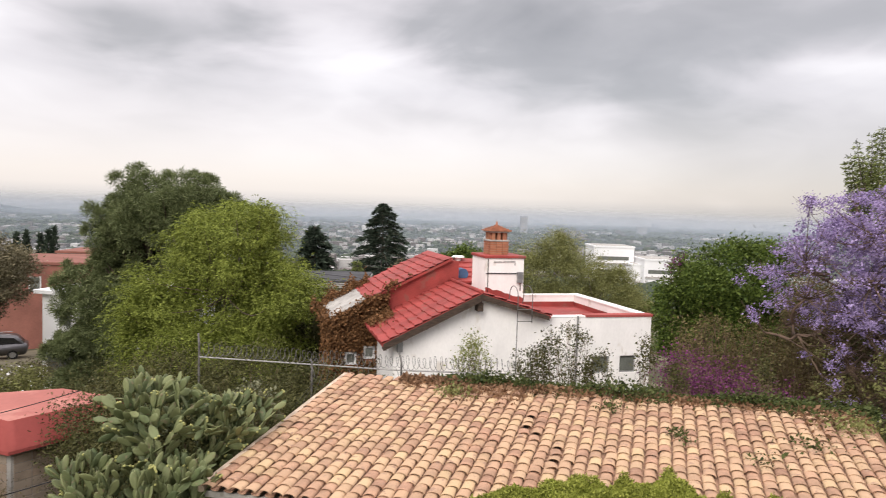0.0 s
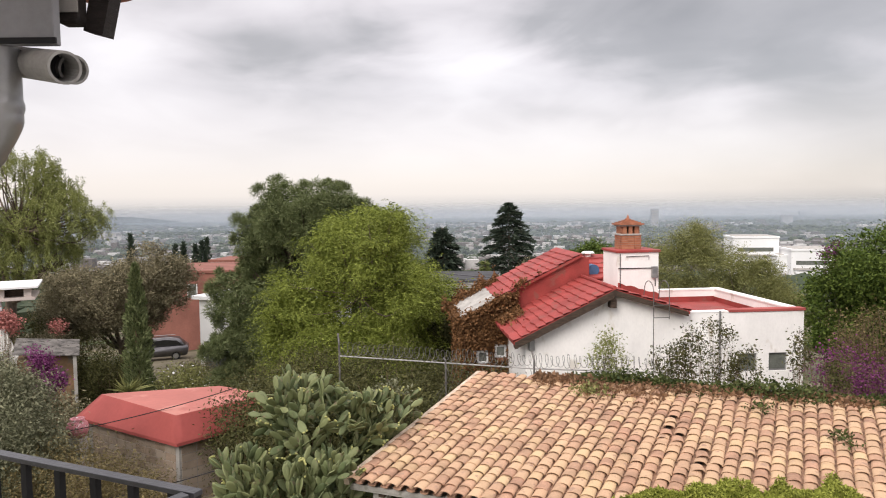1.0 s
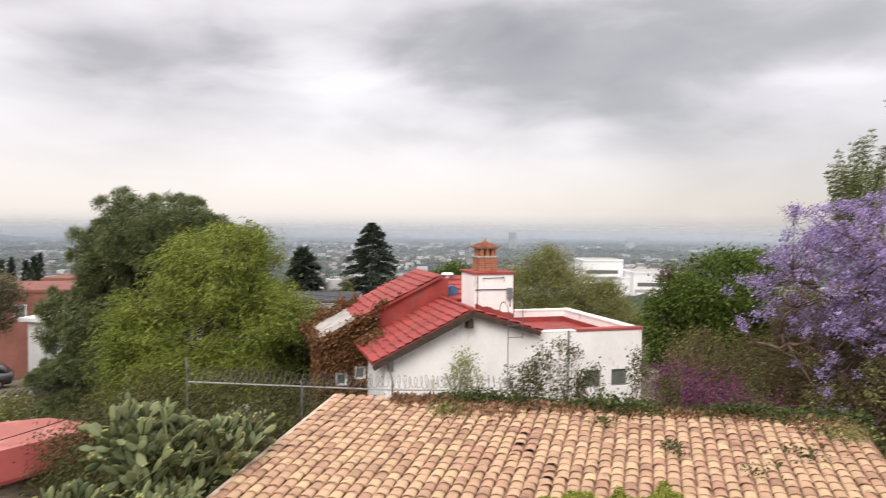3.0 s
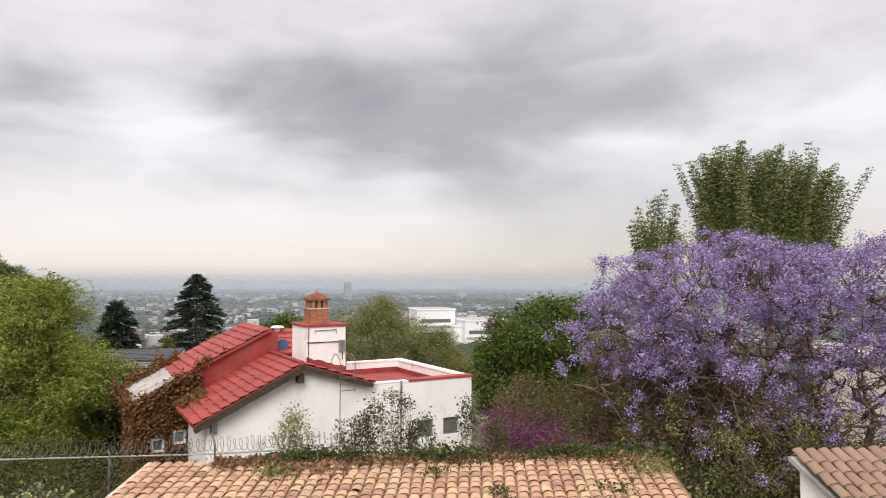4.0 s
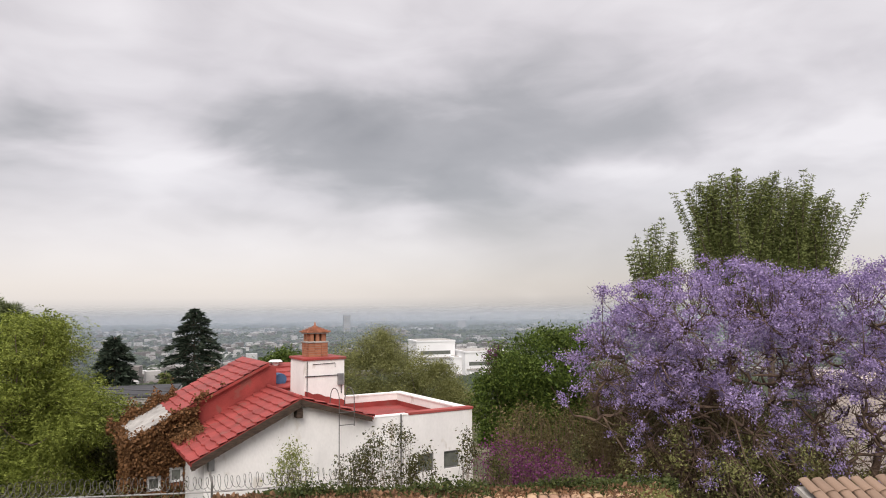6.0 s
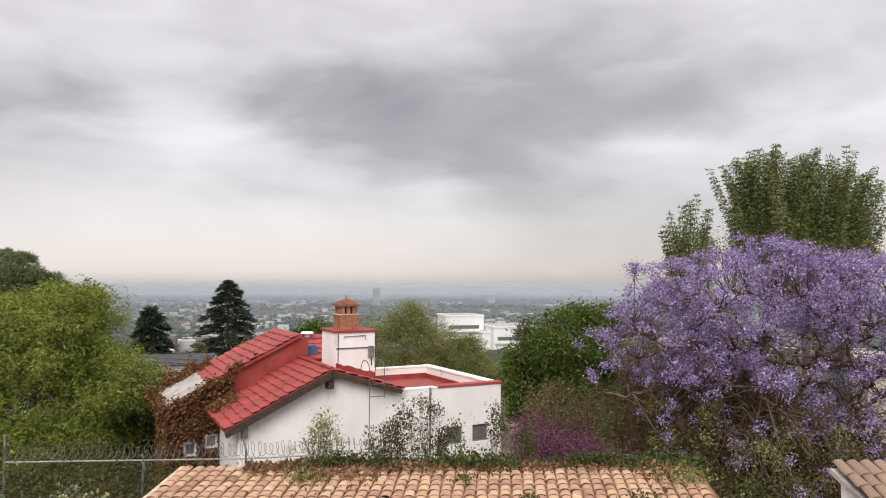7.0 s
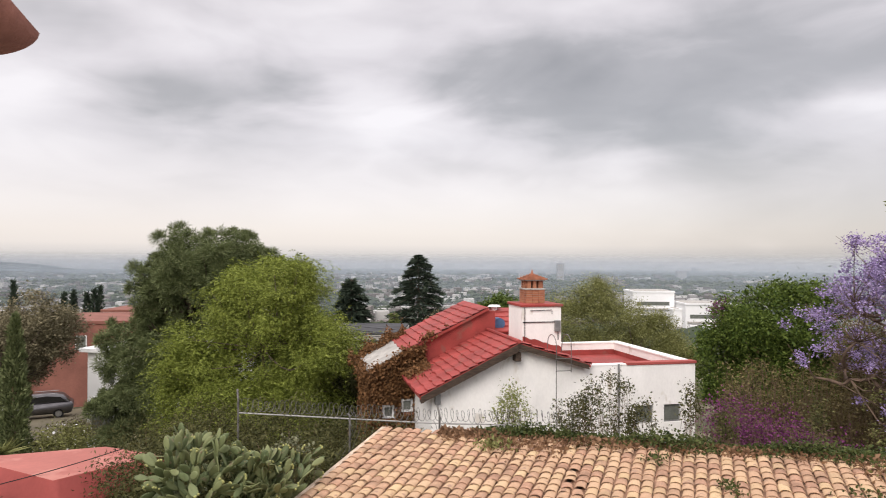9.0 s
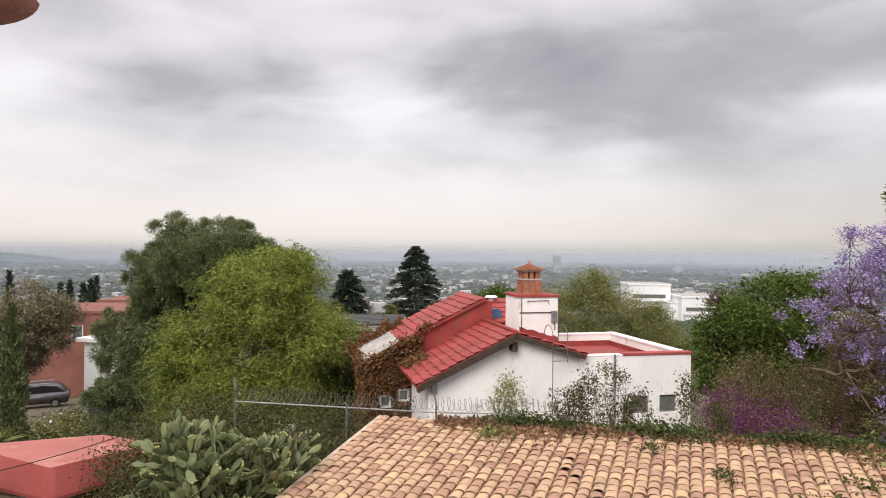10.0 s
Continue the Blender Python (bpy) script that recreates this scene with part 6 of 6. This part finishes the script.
for x, y, w, d, h in ((259, 2200, 27, 22, 72), (900, 2900, 24, 20, 44), (-760, 2700, 22, 20, 52), (-690, 2700, 30, 20, 44), (-250, 3000, 26, 20, 48), (640, 1500, 50, 20, 14), (820, 1480, 40, 14, 12), (150, 2300, 50, 22, 26), (-1150, 2600, 30, 20, 55), (700, 2400, 40, 22, 40)):
    tw = thing("far_building", (x, y, -66), "hazy grey high building far across the plain", "building", "far high buildings")
    w, h = w * 0.8, h * 0.8
    tow = part("tower", box(B(), -w / 2, w / 2, -d / 2, d / 2, 0, h), M_TOWER, tw)
    for k in range(int(h / 9)):
        part("window_row", box(B(), -w / 2 + 1, w / 2 - 1, -d / 2 - 0.3, -d / 2 - 0.05, 4 + k * 9, 6 + k * 9), M_CONC, tow)
hv, hf = [], []
for k in range(61):
    az = radians(-62 + k)
    r = 3300
    h = 74 * math.exp(-((k - 26) / 5.0) ** 2) + 58 * math.exp(-((k - 17) / 6.0) ** 2) + 30 * math.exp(-((k - 5) / 6.0) ** 2) + 3 * noise.noise(Vector((k * 0.7, 0, 0)))
    hv.extend(((r * 0.85 * math.sin(az), r * 0.85 * math.cos(az), -68), (r * math.sin(az), r * math.cos(az), -68 + h * 0.62), (r * 1.15 * math.sin(az), r * 1.15 * math.cos(az), -68)))
for k in range(60):
    o = k * 3
    hf.extend(((o, o + 3, o + 4, o + 1), (o + 1, o + 4, o + 5, o + 2)))
hill = pydata("backdrop_hills", hv, hf, M_PLAIN, kind="structure", label="low built-over hills at the edge of the plain", smooth=True)
tagged(hill, "", "hills")

# ---- distance haze imitated by tinted see-through sheets ----
# added curved sheet; its tint carries the haze, thinning out upwards
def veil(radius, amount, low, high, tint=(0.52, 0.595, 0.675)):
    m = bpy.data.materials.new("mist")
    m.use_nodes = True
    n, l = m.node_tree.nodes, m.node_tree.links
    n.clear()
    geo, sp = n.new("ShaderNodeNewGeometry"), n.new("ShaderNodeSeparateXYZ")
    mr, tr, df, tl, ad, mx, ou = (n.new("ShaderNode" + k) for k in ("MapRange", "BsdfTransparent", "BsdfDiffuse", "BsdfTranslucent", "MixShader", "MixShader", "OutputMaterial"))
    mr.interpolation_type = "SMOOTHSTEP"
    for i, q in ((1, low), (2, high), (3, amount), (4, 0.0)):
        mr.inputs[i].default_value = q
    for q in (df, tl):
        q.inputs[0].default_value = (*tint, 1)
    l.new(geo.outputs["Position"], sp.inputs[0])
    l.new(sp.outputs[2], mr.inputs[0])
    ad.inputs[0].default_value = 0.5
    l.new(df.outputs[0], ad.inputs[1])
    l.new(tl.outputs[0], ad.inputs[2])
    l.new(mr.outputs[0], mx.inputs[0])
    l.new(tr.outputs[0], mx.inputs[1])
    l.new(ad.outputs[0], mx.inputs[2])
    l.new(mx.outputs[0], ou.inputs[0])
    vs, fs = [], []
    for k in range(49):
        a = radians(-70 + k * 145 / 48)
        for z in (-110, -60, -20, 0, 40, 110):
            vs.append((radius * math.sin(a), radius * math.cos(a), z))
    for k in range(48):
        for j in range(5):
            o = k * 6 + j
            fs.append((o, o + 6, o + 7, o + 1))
    ob = pydata("haze_backdrop", vs, fs, m, kind="structure", label="tinted see-through sheet imitating distance haze over the plain", smooth=True)
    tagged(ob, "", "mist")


# farther sheets add more haze; the outer two take sky-like tints
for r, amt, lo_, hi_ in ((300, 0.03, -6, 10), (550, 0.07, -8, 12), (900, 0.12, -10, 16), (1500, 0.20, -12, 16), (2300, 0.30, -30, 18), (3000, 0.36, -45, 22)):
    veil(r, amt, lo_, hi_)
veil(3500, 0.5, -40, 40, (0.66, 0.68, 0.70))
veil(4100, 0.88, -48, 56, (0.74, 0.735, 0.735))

# ---- balcony and eave of the house the camera stands at ----
# top rail's black lightened to grey: light falling on it is in the colour
M_RAILTOP = mat("lit_black_rail_paint", (0.085, 0.085, 0.092), 0.3, 0.2, var=0.12, scale=8, fine_scale=60, bump=0.1)
M_BEAM = mat("nearly_black_stained_wood", (0.022, 0.017, 0.015), 0.7, var=0.25, scale=8, fine_scale=60, stretch=(1, 1, 5))
M_EAVETILE = mat("pink_clay_eave_tile", (0.38, 0.17, 0.135), 0.85, var=0.15, scale=5, fine_scale=40)
M_FASCIA = mat("grey_painted_board", (0.30, 0.30, 0.31), 0.7, var=0.08, scale=4, fine_scale=40, bump=0.15)
rail = thing("balcony_railing", (-1.302, 2.031, 5.108), "black steel balcony railing, top rail coloured lighter as if lit", "railing")
dirr = Vector((-0.94, 0.21, 0)).normalized()
side = Vector((-0.42, -0.907, 0)).normalized()
for d, ln, bars in ((dirr, 1.7, 9), (side, 1.1, 6)):
    m = pose(0, 0, 0, 0, 0, math.degrees(math.atan2(d.y, d.x)))
    g0 = -0.02 if d is dirr else 0.03
    part("top_rail", box(B(), g0, ln, -0.021, 0.021, 0.912, 0.93, m, bevel=0.002), M_RAILTOP, rail, "flat black top rail with its light put into the colour")
    part("bottom_rail", box(B(), g0, ln, -0.015, 0.015, 0.08, 0.11, m), M_BLACK, rail)
    for k in range(bars):
        part("bar", box(B(), 0.075 + k * 0.185, 0.105 + k * 0.185, -0.012, 0.012, 0.11, 0.912, m), M_BLACK, rail)
part("corner_post", box(B(), -0.018, 0.018, -0.018, 0.018, 0.0, 0.912), M_BLACK, rail)
slab_ = part("floor_balcony", box(B(), -3.2, 3.0, -1.25, 2.4, 4.95, 5.12), M_CONC, None, "grey concrete balcony floor", "structure")
tagged(slab_, "", "balcony")
own = part("wall_own_house", box(B(), -4.5, 4.5, -1.5, -1.25, -0.5, 9.5), M_WHITE, None, "plain white wall behind the balcony", "structure")
tagged(own, "", "wall")

eave = thing("house_eave", (-0.017, 0.011, 6.988), "eave corner with clay tiles, grey fascia and drain pipes", "eave")
eave.rotation_euler = (0, 0, radians(11.54))
part("fascia", box(B(), -2.4, -1.089, 1.95, 1.985, 0.452, 0.95, bevel=0.004), M_FASCIA, eave, "grey painted fascia board")
part("fascia_trim", box(B(), -2.4, -1.082, 1.942, 1.949, 0.452, 0.468), M_BLACK, eave)


def open_pipe(name, a, b, r, length, label=""):
    """A hollow pipe with its open end at a, running towards b."""
    m = look(a, b)
    prof = [(r, 0.0), (r, -length), (r * 0.84, -length), (r * 0.84, 0.0)]
    bm = B()
    rings = [[bm.verts.new(m @ Vector((q * math.cos(k * math.pi / 12), q * math.sin(k * math.pi / 12), z))) for k in range(24)] for q, z in prof]
    for u, w in zip(rings, rings[1:] + rings[:1]):
        for k in range(24):
            bm.faces.new((u[k], u[(k + 1) % 24], w[(k + 1) % 24], w[k]))
    pipe = part(name, bm, M_PVC, eave, label, smooth=False)
    # black disc down the pipe paints in its inner shade
    part("pipe_bore", tube(B(), [m @ Vector((0, 0, -0.10)), m @ Vector((0, 0, -0.11))], r * 0.84, 20), M_DARKIN, pipe)
    return pipe


open_pipe("drain_pipe", (-1.035, 1.895, 0.374), (-1.30, 2.12, 0.441), 0.045, 0.6, "open grey plastic drain pipe")
open_pipe("drain_pipe", (-1.06, 1.99, 0.388), (-1.325, 2.2, 0.456), 0.042, 0.5, "open grey plastic drain pipe")
bm = B()
spout = []
for k in range(49):
    f = k / 48
    rr = 0.056 if k % 12 < 2 else 0.052
    x, z = -1.272 - 0.6 * max(0.0, f - 0.33) ** 1.3, 0.45 - 0.62 * f
    spout.append([bm.verts.new((x + rr * math.cos(q * math.pi / 9), 2.0 + rr * math.sin(q * math.pi / 9), z)) for q in range(18)])
for a_, b_ in zip(spout, spout[1:]):
    for q in range(18):
        bm.faces.new((a_[q], a_[(q + 1) % 18], b_[(q + 1) % 18], b_[q]))
part("downspout", bm, M_METAL, eave, "grey metal downspout", smooth=True)
part("wood_blocking", box(B(), -1.125, -1.062, 2.03, 2.09, 0.530, 0.66, bevel=0.01), M_BEAM, eave)
part("mortar_fill", box(B(), -1.125, -1.06, 2.022, 2.029, 0.56, 0.68), M_CONC, eave)
part("beam_end", box(B(), -0.032, 0.026, -0.05, 0.02, -0.052, 0.07, pose(-1.03, 2.13, 0.567, 4, 15, 0)), M_BEAM, eave, "dark weathered beam end")
for k in range(5):
    bm = B()
    barrel(bm, 0.9, 0.175, 0.165, 0.018, 14, 0.0, False)
    ob = part("roof_tile", bm, M_EAVETILE, eave)
    ob.matrix_local = pose(-1.097 - k * 0.36, 2.29, 0.74, 11, 0, 180)
part("soffit", box(B(), -2.4, -1.3, -1.1, 1.95, 0.72, 0.95), M_WHITE, eave)
for x, y in ((-16, 37), (0.5, 38.5)):
    up_ = thing("utility_pole", (x, y, ground_z(x, y)), "weathered wooden utility pole carrying power lines", "pole", "utility poles")
    part("shaft", tube(B(), [(0, 0, -0.5), (0, 0, 4.2 - ground_z(x, y))], 0.12, 8, 0.09), M_WOOD, up_)
    part("crossarm", box(B(), -0.7, 0.7, -0.05, 0.05, 3.4 - ground_z(x, y), 3.5 - ground_z(x, y)), M_WOOD, up_)
pot = thing("flower_pot", (-11.84, 14.28, -0.9), "round pink ceramic pot on a block pillar", "pot")
bm = B()
prof = [(0.10, 2.38), (0.21, 2.46), (0.26, 2.6), (0.23, 2.74), (0.15, 2.82), (0.17, 2.86), (0.13, 2.86), (0.12, 2.7)]
rings = [[bm.verts.new((r * math.cos(k * math.pi / 10), r * math.sin(k * math.pi / 10), z)) for k in range(20)] for r, z in prof]
for u, w in zip(rings, rings[1:]):
    for k in range(20):
        bm.faces.new((u[k], u[(k + 1) % 20], w[(k + 1) % 20], w[k]))
bm.faces.new(rings[0])
bm.faces.new(rings[-1])
part("bowl", bm, mat("pink_glaze", (0.55, 0.22, 0.24), 0.4, var=0.1, scale=6, fine_scale=40, bump=0.1, stain=((0.7, 0.6, 0.58), 0.58)), pot, smooth=True)
part("pillar", box(B(), -0.15, 0.15, -0.15, 0.15, 0, 2.38, bevel=0.01), M_CONC, pot)
